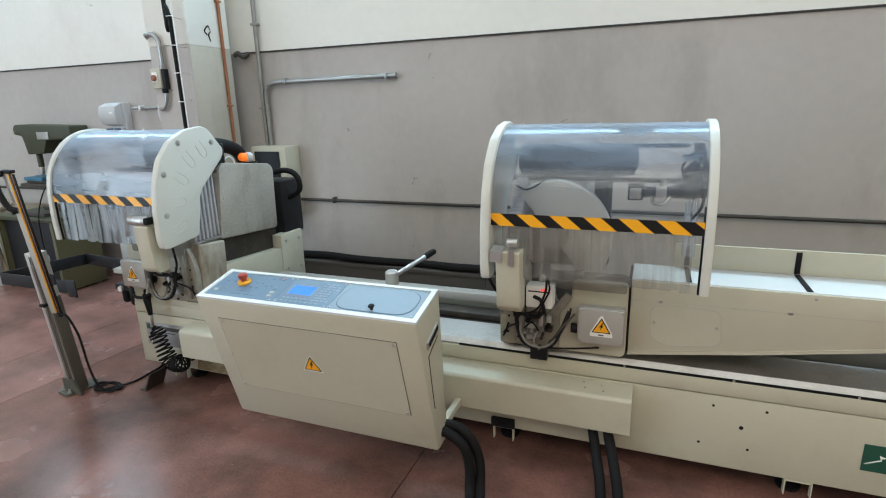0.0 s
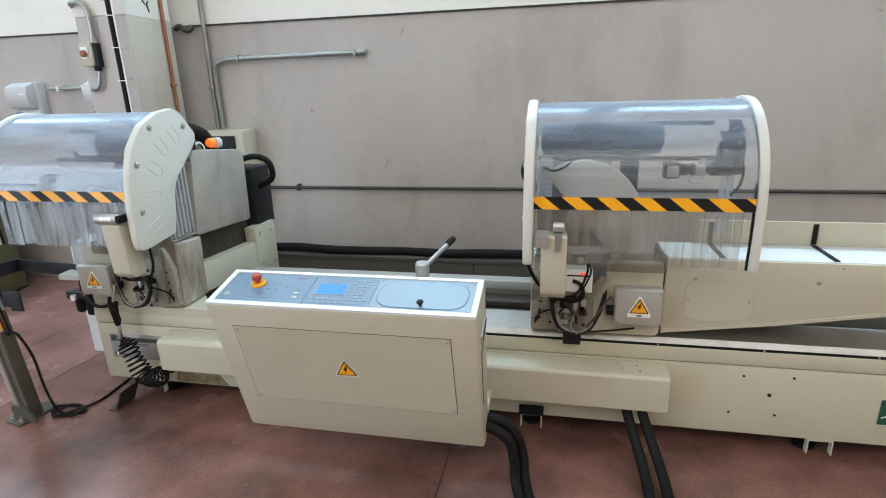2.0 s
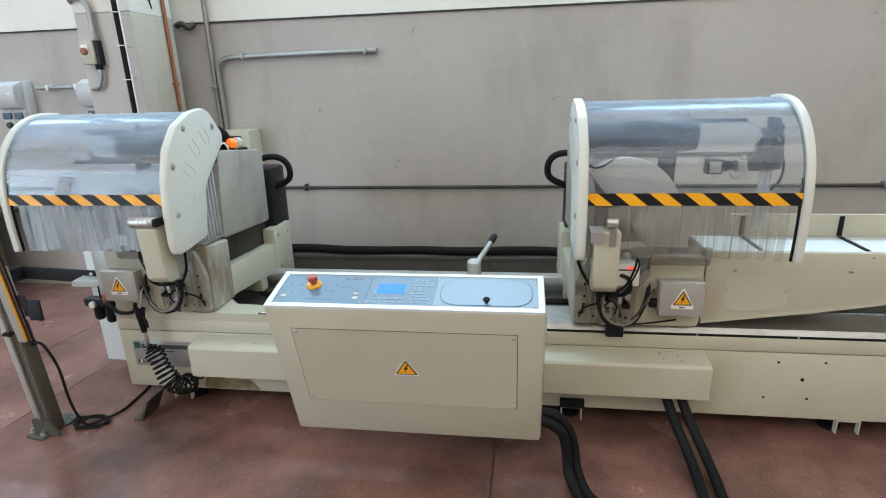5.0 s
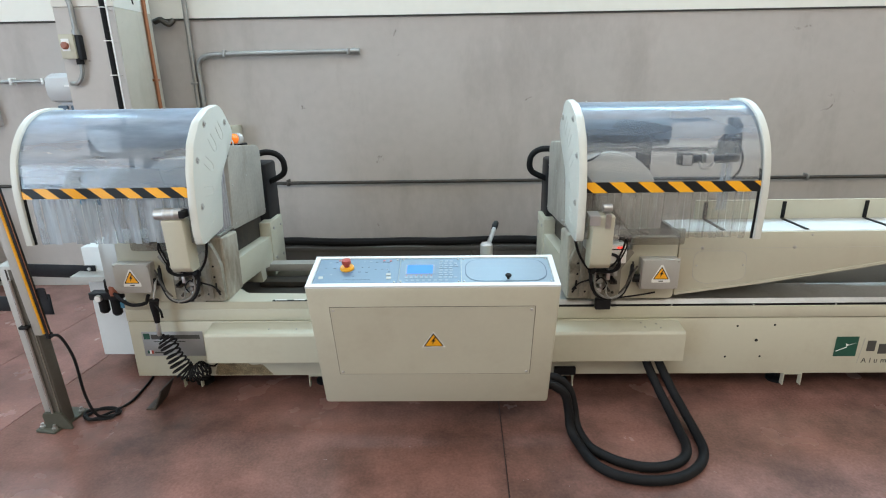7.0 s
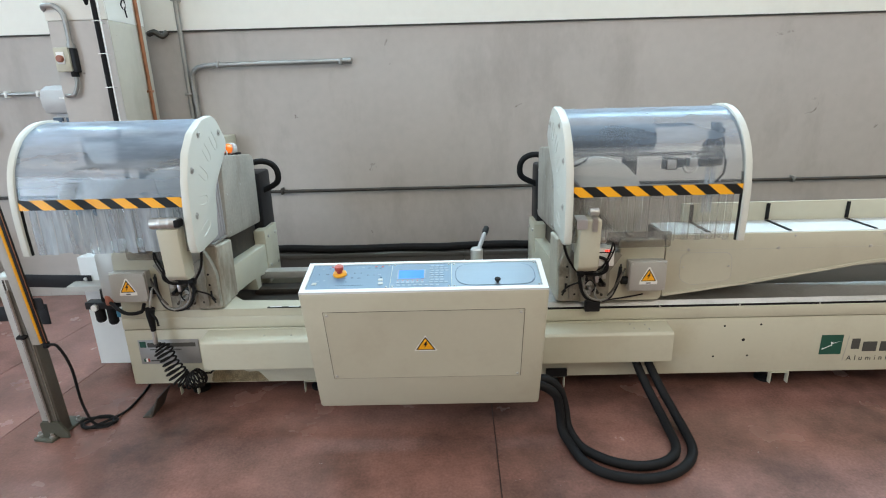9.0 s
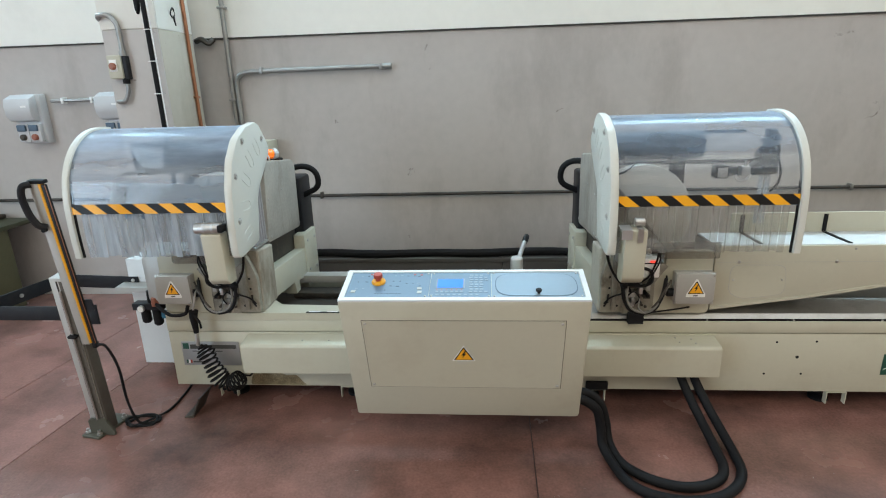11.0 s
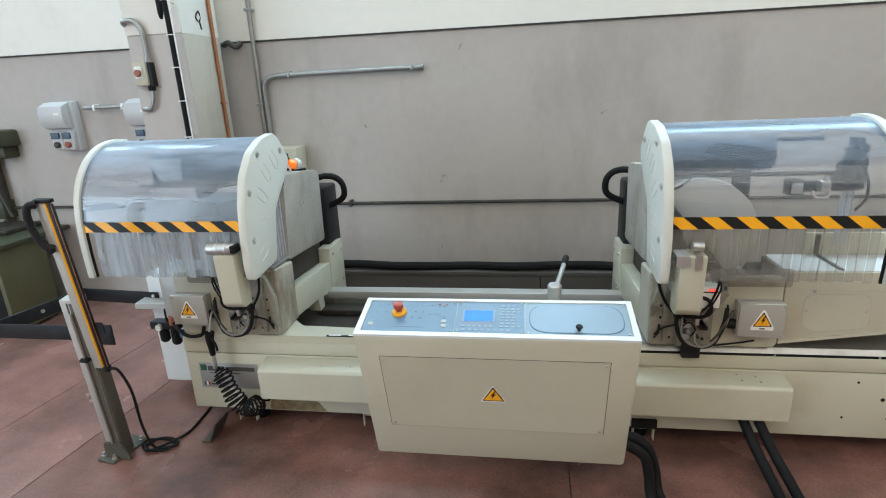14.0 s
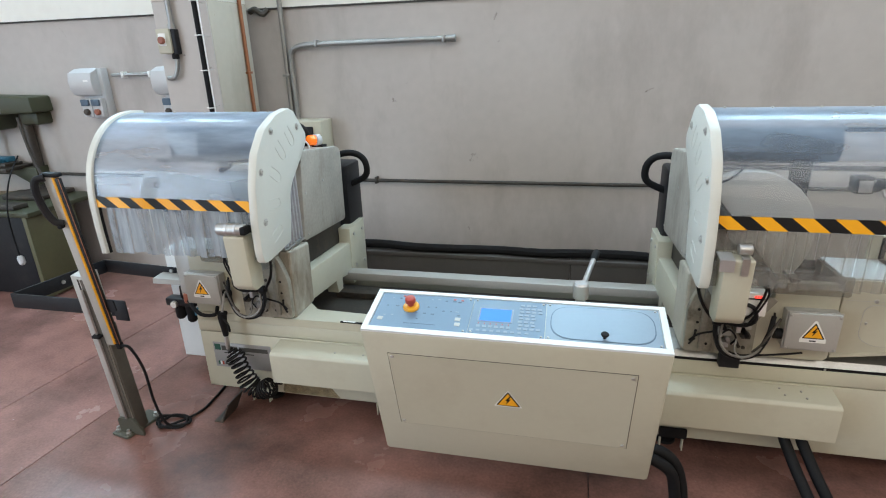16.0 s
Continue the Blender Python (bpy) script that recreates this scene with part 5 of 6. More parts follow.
mid = part("display_panel", slab_on(top_at, rect(-1.579, -1.311, 0.12, 0.91), 0.0, 0.0025), M_BLUE, con, "blue-grey panel with display and keypad", smooth=False)
lidp = part("lid_plate", slab_on(top_at, rect(-1.309, -0.921, 0.12, 0.91), 0.0, 0.0025), M_BLUELID, con, "pale blue-grey plate with a rounded lid", smooth=False)
lid_o = [(x, w / TL) for x, w in round_poly([(-1.29, 0.043), (-1.29, 0.214), (-0.943, 0.214), (-0.943, 0.043)], 0.085, 7)]
part("lid_gap", slab_on(top_at, [(x + (0.0035 if x > -1.117 else -0.0035), v + (0.012 if v > 0.5 else -0.012)) for x, v in lid_o], 0.0025, 0.003), M_INK, lidp, smooth=False)
part("lid", slab_on(top_at, lid_o, 0.003, 0.0045), M_BLUELID, lidp, smooth=False)
part("lid_knob", lathe([(0.006, 0), (0.006, 0.008), (0.012, 0.012), (0.014, 0.017), (0.011, 0.021), (0.003, 0.022)], top_at(-1.111, 0.235, 0.0045), (0, up_n.x, up_n.y), 14), M_BLACK, lidp, "black knob")
part("lcd_frame", slab_on(top_at, rect(-1.553, -1.427, 0.40, 0.705), 0.0025, 0.0035), M_KEY, mid, smooth=False)
part("lcd_screen", slab_on(top_at, rect(-1.546, -1.434, 0.42, 0.685), 0.0035, 0.004), M_LCD, mid, "lit blue display", smooth=False)
for i in range(6):
    x = -1.553 + 0.0215 * i
    part("soft_key", slab_on(top_at, rect(x, x + 0.013, 0.27, 0.32), 0.0025, 0.004), M_KEY, mid, smooth=False)
    part("soft_key_mark", slab_on(top_at, rect(x + 0.004, x + 0.008, 0.345, 0.37), 0.0025, 0.0032), M_RED, mid, smooth=False)
for i in range(9):
    x = -1.575 + 0.0245 * i
    part("function_key", slab_on(top_at, rect(x, x + 0.013, 0.185, 0.225), 0.0025, 0.004), M_KEY, mid, smooth=False)
for r in range(8):
    for c in range(4 if r in (0, 5, 6) else 3):
        x = -1.408 + 0.022 * c + (0.004 if r % 2 else 0)
        part("number_key", slab_on(top_at, rect(x, x + 0.0145, 0.27 + 0.074 * r, 0.315 + 0.074 * r), 0.0025, 0.004), M_KEY, mid, smooth=False)
rnd = random.Random(12)
for x, v in ((-1.90, 0.78), (-1.87, 0.79), (-1.91, 0.6), (-1.875, 0.6), (-1.845, 0.6), (-1.83, 0.47), (-1.79, 0.47), (-1.76, 0.47), (-1.73, 0.46), (-1.75, 0.62), (-1.72, 0.62), (-1.745, 0.8), (-1.72, 0.81),
             (-1.69, 0.55), (-1.66, 0.55), (-1.64, 0.55), (-1.69, 0.79), (-1.66, 0.79), (-1.64, 0.78), (-1.63, 0.47), (-1.91, 0.38), (-1.88, 0.39), (-1.92, 0.26), (-1.78, 0.34)):
    w = rnd.uniform(0.008, 0.02)
    part("printed_mark", slab_on(top_at, rect(x, x + w * 0.7, v, v + 0.022), 0.0025, 0.0032), rnd.choice((M_INK, M_INK, M_KEY)), keys, smooth=False)
for x, v in ((-1.635, 0.36), (-1.632, 0.25), (-1.925, 0.27)):
    part("key", slab_on(top_at, rect(x, x + 0.02, v, v + 0.07), 0.0025, 0.0045), M_GREYBOX, keys, "pale key", smooth=False)
part("printed_line", slab_on(top_at, rect(-1.82, -1.70, 0.235, 0.245), 0.0025, 0.003), M_INK, keys, smooth=False)
for x, v in ((-1.63, 0.82), (-1.86, 0.84), (-1.66, 0.83)):
    part("indicator", slab_on(top_at, rect(x, x + 0.01, v, v + 0.03), 0.0025, 0.004), M_RED, keys, smooth=False)
for x in (-1.595, -1.568, -1.322, -1.298, -0.932):
    for v in (0.16, 0.87):
        part("screw", screw(top_at(x, v, 0.0025), (0, up_n.x, up_n.y), 0.0045), M_STEEL, con)
es = part("emergency_stop", lathe([(0.031, 0), (0.031, 0.006), (0.027, 0.011), (0.014, 0.0115)], top_at(-1.813, 0.60, 0.0025), (0, up_n.x, up_n.y), 28), M_YELLOW, con, "yellow emergency stop collar")
part("mushroom", lathe([(0.0125, 0), (0.0125, 0.014), (0.0195, 0.016), (0.0205, 0.028), (0.018, 0.034), (0.006, 0.037)], top_at(-1.813, 0.60, 0.013), (0, up_n.x, up_n.y), 28), M_RED, es, "red mushroom button")
# front inspection panel, flush with a dark gap
part("panel_gap", slab_on(front_at, rect(-1.8785, -0.9935, 0.1955, 0.5975), 0.0003, 0.0012), M_SEAM, con, smooth=False)
fp = part("front_panel", slab_on(front_at, rect(-1.876, -0.996, 0.198, 0.595), 0.0008, 0.0026), M_CREAM, con, smooth=False)
for x in (-1.862, -1.010):
    for w in (0.213, 0.580):
        q = front_at(x, w, 0.0026)
        part("screw", screw(q, (0, out_n.x, out_n.y), 0.007), M_STEEL, fp)
c = front_at(-1.435, 0.408, 0.0028)
warning_sign(con, c, (1, 0, 0), (0, face.x, face.y), 0.092, False)
# side latch and door outline
part("latch", prism(round_poly([(2.03, 0.80), (2.15, 0.845), (2.15, 0.805), (2.035, 0.765)], 0.006), CX1 - 0.002, CX1 + 0.008, "x", 0.003), M_STEEL, con, "dark recessed latch")
part("latch_slot", prism([(2.04, 0.793), (2.14, 0.835), (2.14, 0.815), (2.045, 0.775)], CX1 + 0.008, CX1 + 0.0095, "x"), M_BLACK, con)
part("side_groove", tube([(CX1 + 0.0005, 2.15, 0.78), (CX1 + 0.0005, 2.06, 0.735), (CX1 + 0.0005, 2.055, 0.7), (CX1 + 0.0005, 2.09, 0.50), (CX1 + 0.0005, 2.10, 0.47)], 0.0025, 6, steps=4), M_DARK, con)
part("swivel_post", rod((-1.184, 2.337, 0.35), (-1.184, 2.337, 0.93), 0.02, 16), M_ALU, con)
part("swivel_hub", lathe([(0.026, 0), (0.03, 0.005), (0.03, 0.06), (0.024, 0.068), (0.004, 0.068)], (-1.184, 2.337, 0.915), (0, 0, 1), 22), M_ALU, con, "aluminium swivel hub")
hd = part("lever", rod((-1.18, 2.345, 0.955), (-1.128, 2.60, 0.982), 0.011, 14), M_ALU, con, "clamping lever")
part("grip", lathe([(0.011, 0), (0.0145, 0.006), (0.0165, 0.05), (0.015, 0.085), (0.009, 0.094), (0.002, 0.095)], (-1.129, 2.595, 0.9815), (0.052, 0.255, 0.027), 16), M_BLACK, hd, "black grip")
part("bracket", box(-1.5, -1.15, 2.22, 2.452, 0.33, 0.40, 0.006), M_CREAM, con)
part("bracket", box(-0.93, -0.90, 2.23, 2.452, 0.28, 0.32, 0.004), M_CREAM, con)

# two black hoses from the console, looped on the floor and back under the tray
solid("cable_hose", tube([(-0.925, 2.18, 0.305), (-0.87, 2.185, 0.30), (-0.80, 2.19, 0.245), (-0.775, 2.19, 0.15), (-0.765, 2.16, 0.06), (-0.735, 2.07, 0.028), (-0.695, 1.953, 0.024), (-0.61, 1.873, 0.024), (-0.466, 1.839, 0.024), (-0.327, 1.865, 0.024), (-0.218, 1.939, 0.024), (-0.155, 2.04, 0.024), (-0.137, 2.16, 0.026), (-0.145, 2.30, 0.06), (-0.175, 2.43, 0.13), (-0.213, 2.53, 0.23), (-0.215, 2.54, 0.279)], 0.023, 14), M_BLACK, "thick black cable hose looped on the floor", "hose", "hoses under the console")
solid("cable_hose", tube([(-0.925, 2.225, 0.315), (-0.84, 2.23, 0.31), (-0.775, 2.235, 0.25), (-0.742, 2.235, 0.15), (-0.73, 2.20, 0.06), (-0.705, 2.11, 0.028), (-0.67, 2.04, 0.026), (-0.578, 1.965, 0.024), (-0.459, 1.925, 0.024), (-0.347, 1.94, 0.024), (-0.262, 1.997, 0.024), (-0.222, 2.08, 0.024), (-0.212, 2.2, 0.03), (-0.222, 2.33, 0.07), (-0.25, 2.44, 0.14), (-0.281, 2.53, 0.23), (-0.283, 2.54, 0.279)], 0.023, 14), M_BLACK, "thick black cable hose looped on the floor", "hose", "hoses under the console")

# ---- left end of the machine ----
ec = thing("end_casing", (-3.4, 3.0, 0.12), "white sheet metal end casing of the saw", "casing")
part("shell", box(-3.565, -3.175, 2.88, 3.3, 0.10, 0.814, 0.004), M_WHITE_BLUE, ec)
part("shelf", prism([(2.88, 0.665), (2.79, 0.66), (2.785, 0.63), (2.79, 0.63), (2.795, 0.652), (2.88, 0.655)], -3.60, -3.32, "x"), M_GREYBOX, ec, "grey bent shelf")
for x in (-3.5, -3.25):
    part("foot", rod((x, 3.1, 0.0), (x, 3.1, 0.10), 0.03, 14), M_BLACK, ec)
part("chute", box(-3.30, -2.98, 2.62, 2.88, 0.60, 0.94, 0.05), M_GREYBOX, ec, "grey plastic chip chute")

fr = thing("profile_stop_frame", (-3.8, 2.65, 0.62), "black flat steel frame bolted to the saw end", "frame")
for q in ([(-4.16, 2.395), (-3.44, 2.395), (-3.44, 2.405), (-4.16, 2.405)], [(-4.16, 2.405), (-4.15, 2.405), (-4.05, 2.925), (-4.06, 2.925)], [(-4.06, 2.925), (-3.50, 2.87), (-3.50, 2.879), (-4.06, 2.935)]):
    part("bar", prism(q, 0.618, 0.70, "z", 0.002), M_BLACKPAINT, fr)
for z in (0.64, 0.68):
    part("bolt", lathe([(0.011, 0), (0.011, 0.006), (0.005, 0.007)], (-3.53, 2.868, z), (0, -1, 0), 8), M_STEEL, fr)
part("bolt", lathe([(0.012, 0), (0.012, 0.006), (0.005, 0.007)], (-4.10, 2.66, 0.66), (1, -0.2, 0), 8), M_STEEL, fr)
part("end_tab", box(-3.50, -3.42, 2.385, 2.394, 0.60, 0.715, 0.006), M_BLACKPAINT, fr)
# compressed-air regulator
rg = thing("air_regulator", (-3.27, 2.75, 0.5), "compressed air regulator with black bowls and gauge", "regulator")
part("block", box(-3.38, -3.20, 2.66, 2.72, 0.60, 0.645, 0.006), M_BLACKPAINT, rg)
part("knob", lathe([(0.022, 0), (0.024, 0.01), (0.022, 0.07), (0.012, 0.075)], (-3.27, 2.69, 0.645), (0, 0, 1), 16), M_BLACK, rg)
part("bowl", lathe([(0.018, 0), (0.027, 0.012), (0.027, 0.085)], (-3.32, 2.69, 0.515), (0, 0, 1), 16), M_BLACK, rg)
part("bowl", lathe([(0.018, 0), (0.027, 0.012), (0.027, 0.10)], (-3.25, 2.69, 0.50), (0, 0, 1), 16), M_BLACK, rg)
g = part("gauge", lathe([(0.020, 0), (0.020, 0.014), (0.018, 0.016)], (-3.32, 2.66, 0.615), (0, -1, 0), 18), M_STEEL, rg)
part("dial", lathe([(0.0165, 0), (0.0165, 0.001)], (-3.32, 2.6435, 0.615), (0, -1, 0), 18), M_SIGNWHITE, g)
part("lock_tab", lathe([(0.022, 0), (0.024, 0.012), (0.022, 0.05), (0.014, 0.056)], (-3.232, 2.665, 0.632), (0, 0, 1), 14), M_SOCKETRED, rg, "faded red lock knob")
part("fitting", box(-3.21, -3.18, 2.66, 2.70, 0.55, 0.59, 0.006), M_VICE, rg, "blue fitting")
part("bracket", box(-3.33, -3.27, 2.71, 2.882, 0.61, 0.64, 0.003), M_STEEL, rg)

for o in rg.children_recursive:
    if o.name.split(".")[0] != "bracket":
        o.data.transform(Matrix.Translation((-0.02, -0.03, -0.025)))
part("hose", tube([(-3.24, 2.62, 0.62), (-3.16, 2.56, 0.60), (-3.10, 2.54, 0.585), (-3.02, 2.53, 0.60), (-2.99, 2.52, 0.65)], 0.01, 8), M_BLACK, rg)

# blow gun with its coiled hose
gun = thing("air_blow_gun", (-2.95, 2.5, 0.5), "black air blow gun hanging on the machine", "air gun")
part("grip", tube([(-2.955, 2.50, 0.50), (-2.952, 2.495, 0.55), (-2.95, 2.49, 0.60), (-2.945, 2.49, 0.635)], 0.018, 12, radii=lambda f: 0.014 + 0.012 * f), M_BLACK, gun)
part("nozzle", tube([(-2.945, 2.49, 0.64), (-2.935, 2.50, 0.69), (-2.93, 2.51, 0.73)], 0.006, 8), M_STEEL, gun)
part("trigger", tube([(-2.935, 2.475, 0.615), (-2.91, 2.47, 0.58), (-2.905, 2.47, 0.54)], 0.006, 8), M_BLACK, gun)
part("coupling", rod((-2.956, 2.50, 0.42), (-2.955, 2.50, 0.50), 0.012, 12, bevel=0.002), M_STEEL, gun)
part("hook", tube([(-2.93, 2.51, 0.73), (-2.93, 2.53, 0.74), (-2.93, 2.568, 0.735)], 0.005, 6), M_STEEL, gun)
pts = []
axis = smooth_line([(-2.945, 2.50, 0.42), (-2.915, 2.495, 0.37), (-2.885, 2.49, 0.29), (-2.85, 2.49, 0.215), (-2.80, 2.49, 0.185), (-2.745, 2.49, 0.21), (-2.71, 2.49, 0.235)], 60)
turns = 19
for i, q in enumerate(axis):
    f = i / (len(axis) - 1)
    d = (axis[min(i + 1, len(axis) - 1)] - axis[max(i - 1, 0)]).normalized()
    sd = Vector((0, 1, 0))
    u2 = d.cross(sd).normalized()
    r = 0.045 * min(1, 6 * f + 0.15, 6 * (1 - f) + 0.15) * (1 + 0.12 * math.sin(17 * f))
    a = 2 * math.pi * turns * f
    pts.append(q + r * (math.cos(a) * sd + math.sin(a) * u2))
pts = [Vector((-2.956, 2.50, 0.42))] + pts + [Vector((-2.69, 2.52, 0.22)), Vector((-2.66, 2.56, 0.245))]
solid("coiled_air_hose", tube(pts, 0.0056, 6, steps=1), M_HOSE, "black coiled air hose hanging at the bed front", "hose")

# ---- light barrier post ----
lp = thing("light_barrier_post", (-3.45, 2.29, 0), "aluminium light barrier post with a yellow sensor bar", "post")
part("base_plate", prism(round_poly([(-3.545, 2.225), (-3.43, 2.205), (-3.385, 2.42), (-3.50, 2.44)], 0.01), 0.0, 0.014, "z", 0.002), M_POSTFOOT, lp, "grey-green base plate")
for x, y in ((-3.52, 2.25), (-3.445, 2.235), (-3.41, 2.395)):
    part("bolt", lathe([(0.014, 0), (0.014, 0.01), (0.008, 0.012), (0.008, 0.025)], (x, y, 0.014), (0, 0, 1), 8), M_STEEL, lp)
tilt = Matrix.Translation((-3.45, 2.30, 0.014)) @ Matrix.Rotation(radians(6.5), 4, "X") @ Matrix.Rotation(radians(3.2), 4, "Y")
post = part("post", moved(box(-0.045, 0.03, -0.04, 0.04, 0, 0.945, 0.004), tilt), M_GREYBOX, lp)
part("slot", moved(box(-0.012, -0.004, -0.0415, -0.04, 0.05, 0.93), tilt), M_DARK, post)
part("slot", moved(box(-0.0455, -0.045, -0.02, -0.012, 0.05, 0.93), tilt), M_DARK, post)
part("rod", moved(rod((0.004, -0.05, 0.10), (0.004, -0.05, 0.88), 0.005, 10), tilt), M_STEEL, post)
part("wing_nut", moved(box(-0.012, 0.03, -0.07, -0.041, 0.62, 0.635, 0.004), tilt), M_BLACK, post)
part("flank", moved(box(0.0301, 0.044, -0.034, 0.034, 0, 0.66, 0.003), tilt), M_POSTSIDE, post, "brown grey channel side")
part("channel", moved(box(0.004, 0.0298, -0.0425, -0.0402, 0.02, 0.93), tilt), M_POSTSIDE, post, "brown grey channel face")
part("gusset", moved(prism([(-0.05, 0.0), (-0.05, 0.085), (-0.04, 0.10), (0.05, 0.10), (0.085, 0.03), (0.085, 0.0)], -0.055, -0.042, "y"), tilt), M_POSTFOOT, lp)
tl2 = Matrix.Translation((-3.335, 2.215, 0.58)) @ Matrix.Rotation(radians(6.5), 4, "X") @ Matrix.Rotation(radians(0.9), 4, "Y")
sb = part("sensor_bar", moved(box(-0.048, -0.0045, -0.025, 0.0, 0, 0.85, 0.004), tl2), M_GREYBOX, lp, "grey sensor housing")
part("yellow_stripe", moved(box(-0.0043, 0.008, -0.027, 0.0, 0.01, 0.845, 0.003), tl2), M_YELLOW, sb, "amber yellow stripe")
part("lens_strip", moved(box(0.0082, 0.025, -0.024, -0.004, 0.01, 0.84, 0.003), tl2), M_TAPEBLACK, sb, "black lens strip")
part("edge_trim", moved(box(0.0252, 0.0275, -0.0235, -0.0205, 0.01, 0.84, 0.0005), tl2), M_RUST, sb, "copper brown edge")
part("fixing_lug", moved(prism(round_poly([(0.0285, 0.19), (0.068, 0.19), (0.068, 0.255), (0.0285, 0.255)], 0.01), -0.014, -0.008, "y"), tl2), M_BLACKPAINT, sb, "black slotted fixing lug")
part("end_cap", moved(box(-0.050, 0.029, -0.028, 0.002, 0.845, 0.862, 0.004), tl2), M_BLACK, sb)
part("end_cap", moved(box(0.004, 0.027, -0.026, 0.0, -0.02, 0.01, 0.004), tl2), M_BLACK, sb)
part("handle", moved(tube([(-0.035, -0.028, 0.845), (-0.058, -0.05, 0.838), (-0.068, -0.058, 0.79), (-0.062, -0.055, 0.71), (-0.045, -0.045, 0.655), (-0.022, -0.026, 0.64)], 0.0155, 10), tl2), M_BLACKPAINT, sb, "black bow handle")
part("knob", moved(rod((-0.03, -0.026, 0.63), (-0.03, -0.05, 0.63), 0.010, 12, bevel=0.003), tl2), M_BLACK, sb)
loops = [(-3.28 + (0.085 + 0.02 * math.sin(2.3 * k)) * math.cos(k * 0.9), 2.37 + (0.055 + 0.012 * math.cos(1.7 * k)) * math.sin(k * 0.9), 0.009 + 0.0028 * (k % 5)) for k in range(20)]
solid("sensor_cable", tube([(-3.325, 2.20, 0.565), (-3.30, 2.20, 0.575), (-3.27, 2.21, 0.555), (-3.255, 2.24, 0.42), (-3.27, 2.27, 0.20), (-3.25, 2.30, 0.05)] + loops + [(-3.20, 2.46, 0.009), (-3.19, 2.60, 0.008), (-3.22, 2.80, 0.008), (-3.3, 2.95, 0.03), (-3.3, 3.0, 0.11)], 0.007, 8, steps=5), M_BLACK, "black sensor cable coiled on the floor", "cable")

# ---- drill press, bench and stand in the corner ----
dp = thing("bench_drill", (-5.55, 4.0, 0.76), "olive green bench drill press", "drill press")
part("head", prism(round_poly([(-6.02, 1.60), (-5.98, 1.645), (-5.2, 1.625), (-5.19, 1.50), (-5.55, 1.49), (-5.62, 1.36), (-5.86, 1.35), (-5.90, 1.53), (-6.0, 1.545)], 0.02), 3.86, 4.06, "y", 0.015), M_OLIVE, dp)
part("nameplate", box(-5.66, -5.5, 3.852, 3.861, 1.50, 1.57, 0.002), M_STEEL, dp)
part("motor", box(-5.42, -5.24, 3.93, 4.08, 1.40, 1.50, 0.02), M_OLIVE, dp)
part("end_plate", box(-6.03, -5.98, 3.87, 4.05, 1.545, 1.62, 0.006), M_STEEL, dp)
part("quill", rod((-5.86 + 0.03, 3.95, 1.36), (-5.83, 3.95, 1.22), 0.028, 14), M_OLIVE, dp)
part("chuck", lathe([(0.01, 0), (0.02, 0.02), (0.024, 0.06), (0.02, 0.08)], (-5.83, 3.95, 1.14), (0, 0, 1), 14), M_STEEL, dp)
part("column", rod((-5.46, 4.02, 0.80), (-5.46, 4.02, 1.50), 0.04, 18), M_DARK, dp)
part("table", box(-5.98, -5.55, 3.8, 4.1, 1.035, 1.065, 0.006), M_DARK, dp)
part("table_arm", prism([(-5.75, 1.035), (-5.42, 1.05), (-5.42, 0.90), (-5.5, 0.90)], 3.95, 4.08, "y", 0.004), M_OLIVE, dp)
part("lever", tube([(-5.34, 3.85, 1.47), (-5.30, 3.84, 1.2), (-5.22, 3.83, 0.95)], 0.012, 8), M_DARK, dp)
vc = thing("machine_vice", (-5.8, 3.95, 1.065), "blue machine vice on the drill table", "vice")
part("body", box(-5.97, -5.62, 3.86, 4.02, 1.066, 1.09, 0.004), M_DARK, vc)
part("jaw", box(-5.97, -5.70, 3.84, 3.93, 1.09, 1.125, 0.004), M_VICE, vc)
part("jaw", box(-5.97, -5.70, 3.95, 4.03, 1.09, 1.13, 0.004), M_VICE, vc)
push = Matrix.Translation((-0.16, 0, 0)) @ Matrix.Translation((-0.8, 0.27, 1.77)) @ Matrix.Scale(1.08, 4) @ Matrix.Translation((0.8, -0.27, -1.77))
for o in dp.children_recursive + vc.children_recursive:
    og = ORIGIN[o.name]
    o.data.transform(Matrix.Translation(-og) @ push @ Matrix.Translation(og))
part("base", box(-6.06, -5.66, 3.95, 4.32, 0.762, 0.80, 0.01), M_DARK, dp)
st = thing("green_stand", (-5.5, 3.9, 0), "olive green steel stand under the drill press", "stand")
part("top", box(-6.3, -5.40, 3.6, 4.33, 0.72, 0.76, 0.008), M_OLIVE, st)
# sides and corner posts are a lighter olive than top and back
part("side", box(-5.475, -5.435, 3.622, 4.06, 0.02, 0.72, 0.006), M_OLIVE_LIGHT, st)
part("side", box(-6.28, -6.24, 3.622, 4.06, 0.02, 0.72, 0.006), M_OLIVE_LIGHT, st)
part("back", box(-6.24, -5.475, 4.03, 4.06, 0.02, 0.72, 0.006), M_OLIVE, st)
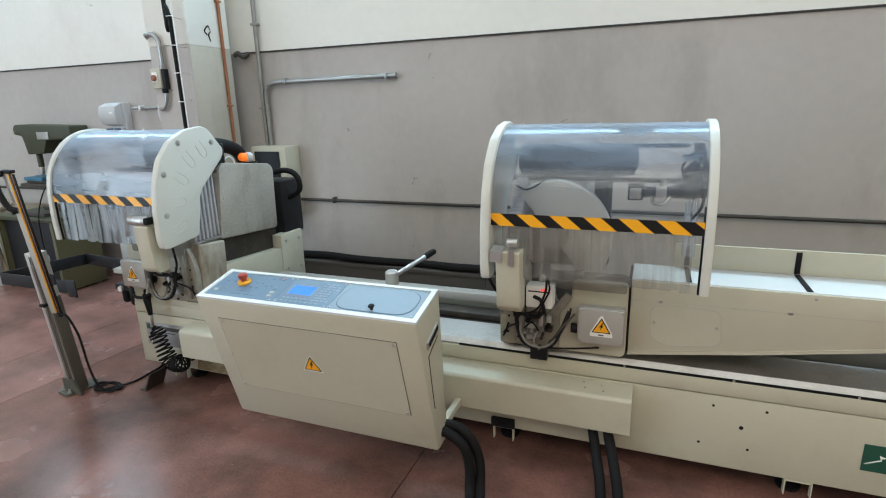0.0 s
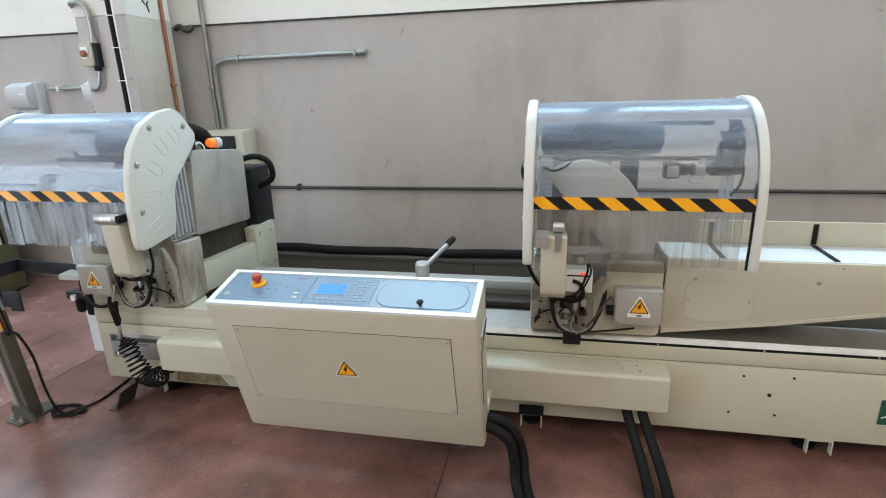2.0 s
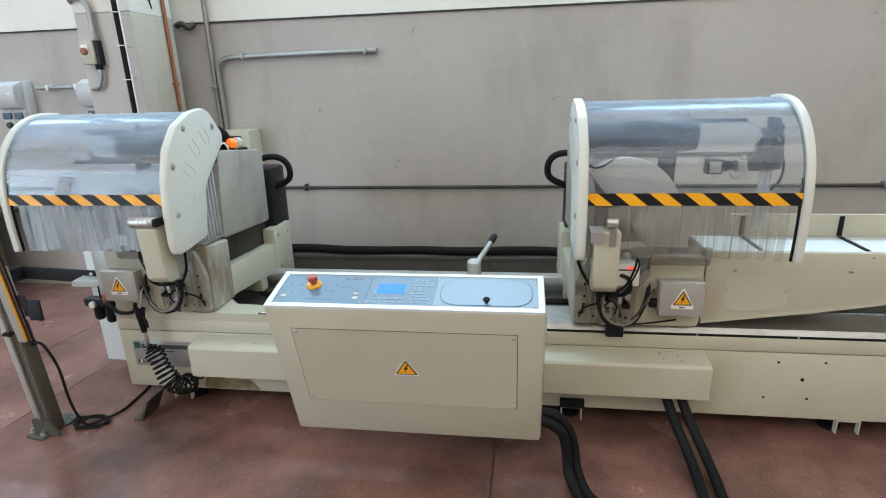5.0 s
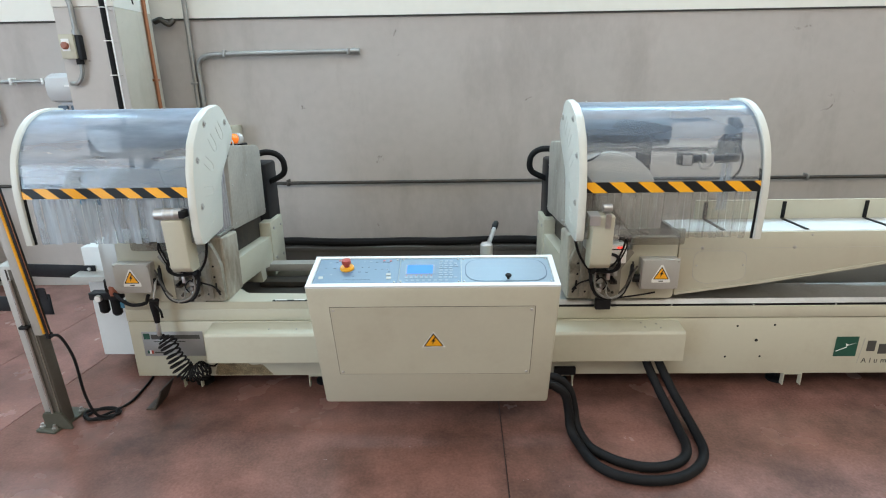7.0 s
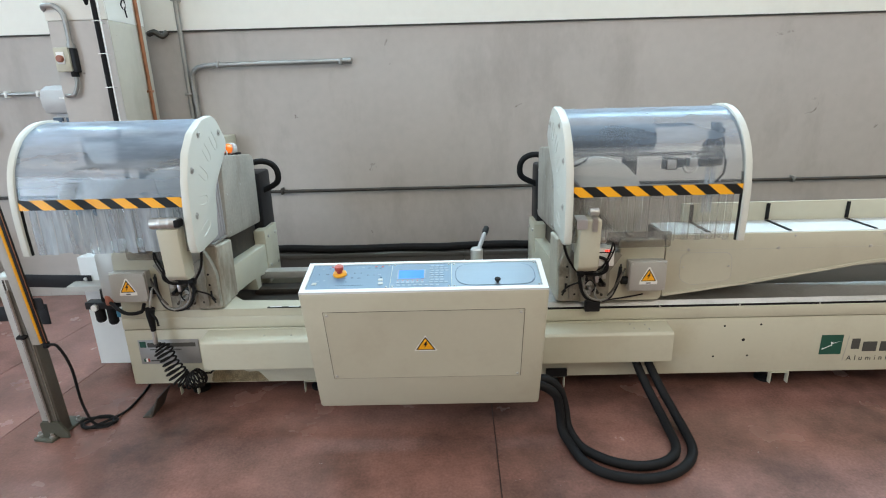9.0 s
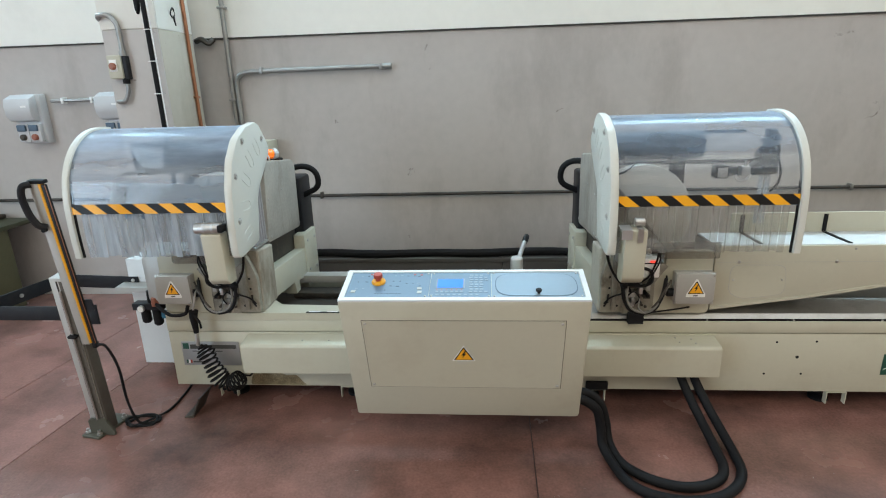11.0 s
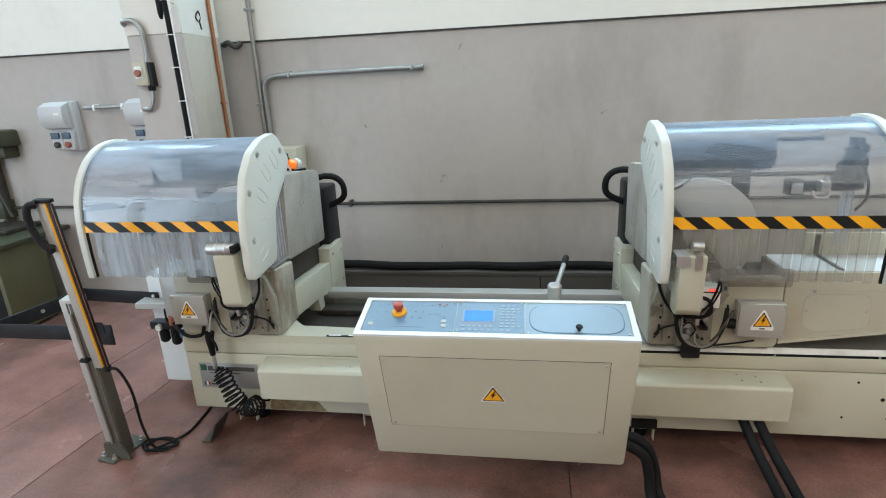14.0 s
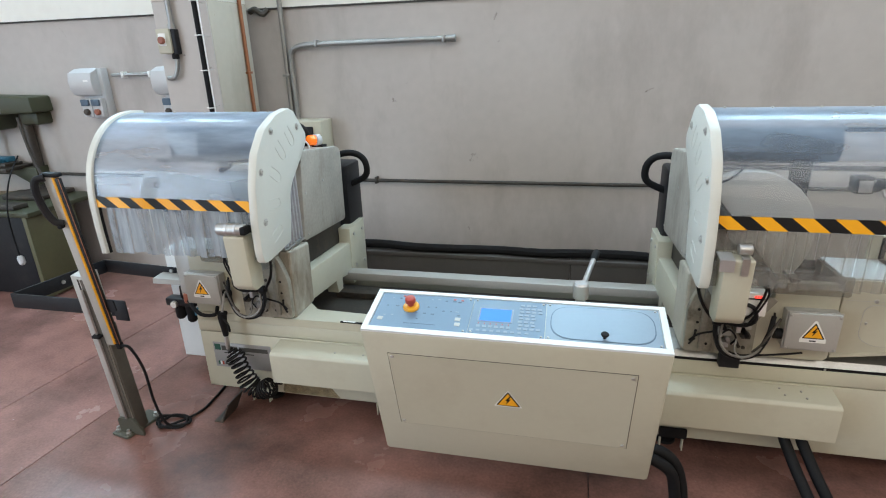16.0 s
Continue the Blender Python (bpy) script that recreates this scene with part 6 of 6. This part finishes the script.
# dark sheet puts the shade of the open interior into its colour
part("dark_front", box(-6.23, -5.485, 3.66, 3.68, 0.03, 0.715, 0.006), M_BLACKPAINT, st, "dark sheet for the shaded open front")
for x in (-5.472, -6.28):
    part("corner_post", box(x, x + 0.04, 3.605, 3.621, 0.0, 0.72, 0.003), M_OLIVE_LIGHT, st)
part("plinth", box(-6.2, -5.50, 3.70, 4.02, 0.0, 0.05), M_BLACKPAINT, st)
solid("scrap_block", box(-5.95, -5.58, 3.65, 3.78, 0.761, 0.80, 0.006), M_DARK, "dark steel offcut on the stand edge", "offcut")
pc = thing("power_cord", (-5.55, 3.6, 0.4), "dark power cord with a grey plug hanging down", "cord")
part("cord", tube([(-5.75, 3.95, 1.15), (-5.6, 3.7, 1.0), (-5.55, 3.58, 0.8), (-5.57, 3.575, 0.6), (-5.56, 3.57, 0.40)], 0.006, 7), M_BLACK, pc)
part("plug", lathe([(0.012, 0), (0.024, 0.015), (0.026, 0.06), (0.014, 0.08)], (-5.55, 3.57, 0.33), (-0.15, 0, 1), 12), M_PVC, pc)
be = thing("work_bench", (-7.2, 3.9, 0), "old workbench with a wooden top", "workbench")
part("top", box(-8.4, -6.34, 3.55, 4.3, 0.70, 0.75, 0.008), M_WOODTOP, be)
for x in (-8.3, -6.42):
    for y in (3.62, 4.22):
        part("leg", box(x - 0.03, x + 0.03, y - 0.03, y + 0.03, 0.0, 0.70, 0.004), M_GREYBOX, be)
solid("plywood_board", moved(box(-0.17, 0.17, -0.01, 0.01, 0, 0.42, 0.002), pose(-6.65, 3.75, 0.0, 8, 0, 0)), M_WOOD, "brown plywood board leaning under the bench", "board")
for i, (x, y, rz) in enumerate(((-6.75, 3.8, 20), (-6.6, 3.9, -35), (-6.85, 3.95, 70), (-6.55, 3.75, 5), (-7.05, 3.85, 40))):
    solid("wood_offcut", moved(box(-0.16, 0.16, -0.03, 0.03, 0, 0.03, 0.003), pose(x, y, 0.752 + 0.031 * (i % 2), 0, 0, rz)), M_WOODTOP, "pale wooden offcut lying on the workbench", "offcut", "offcuts on the workbench")
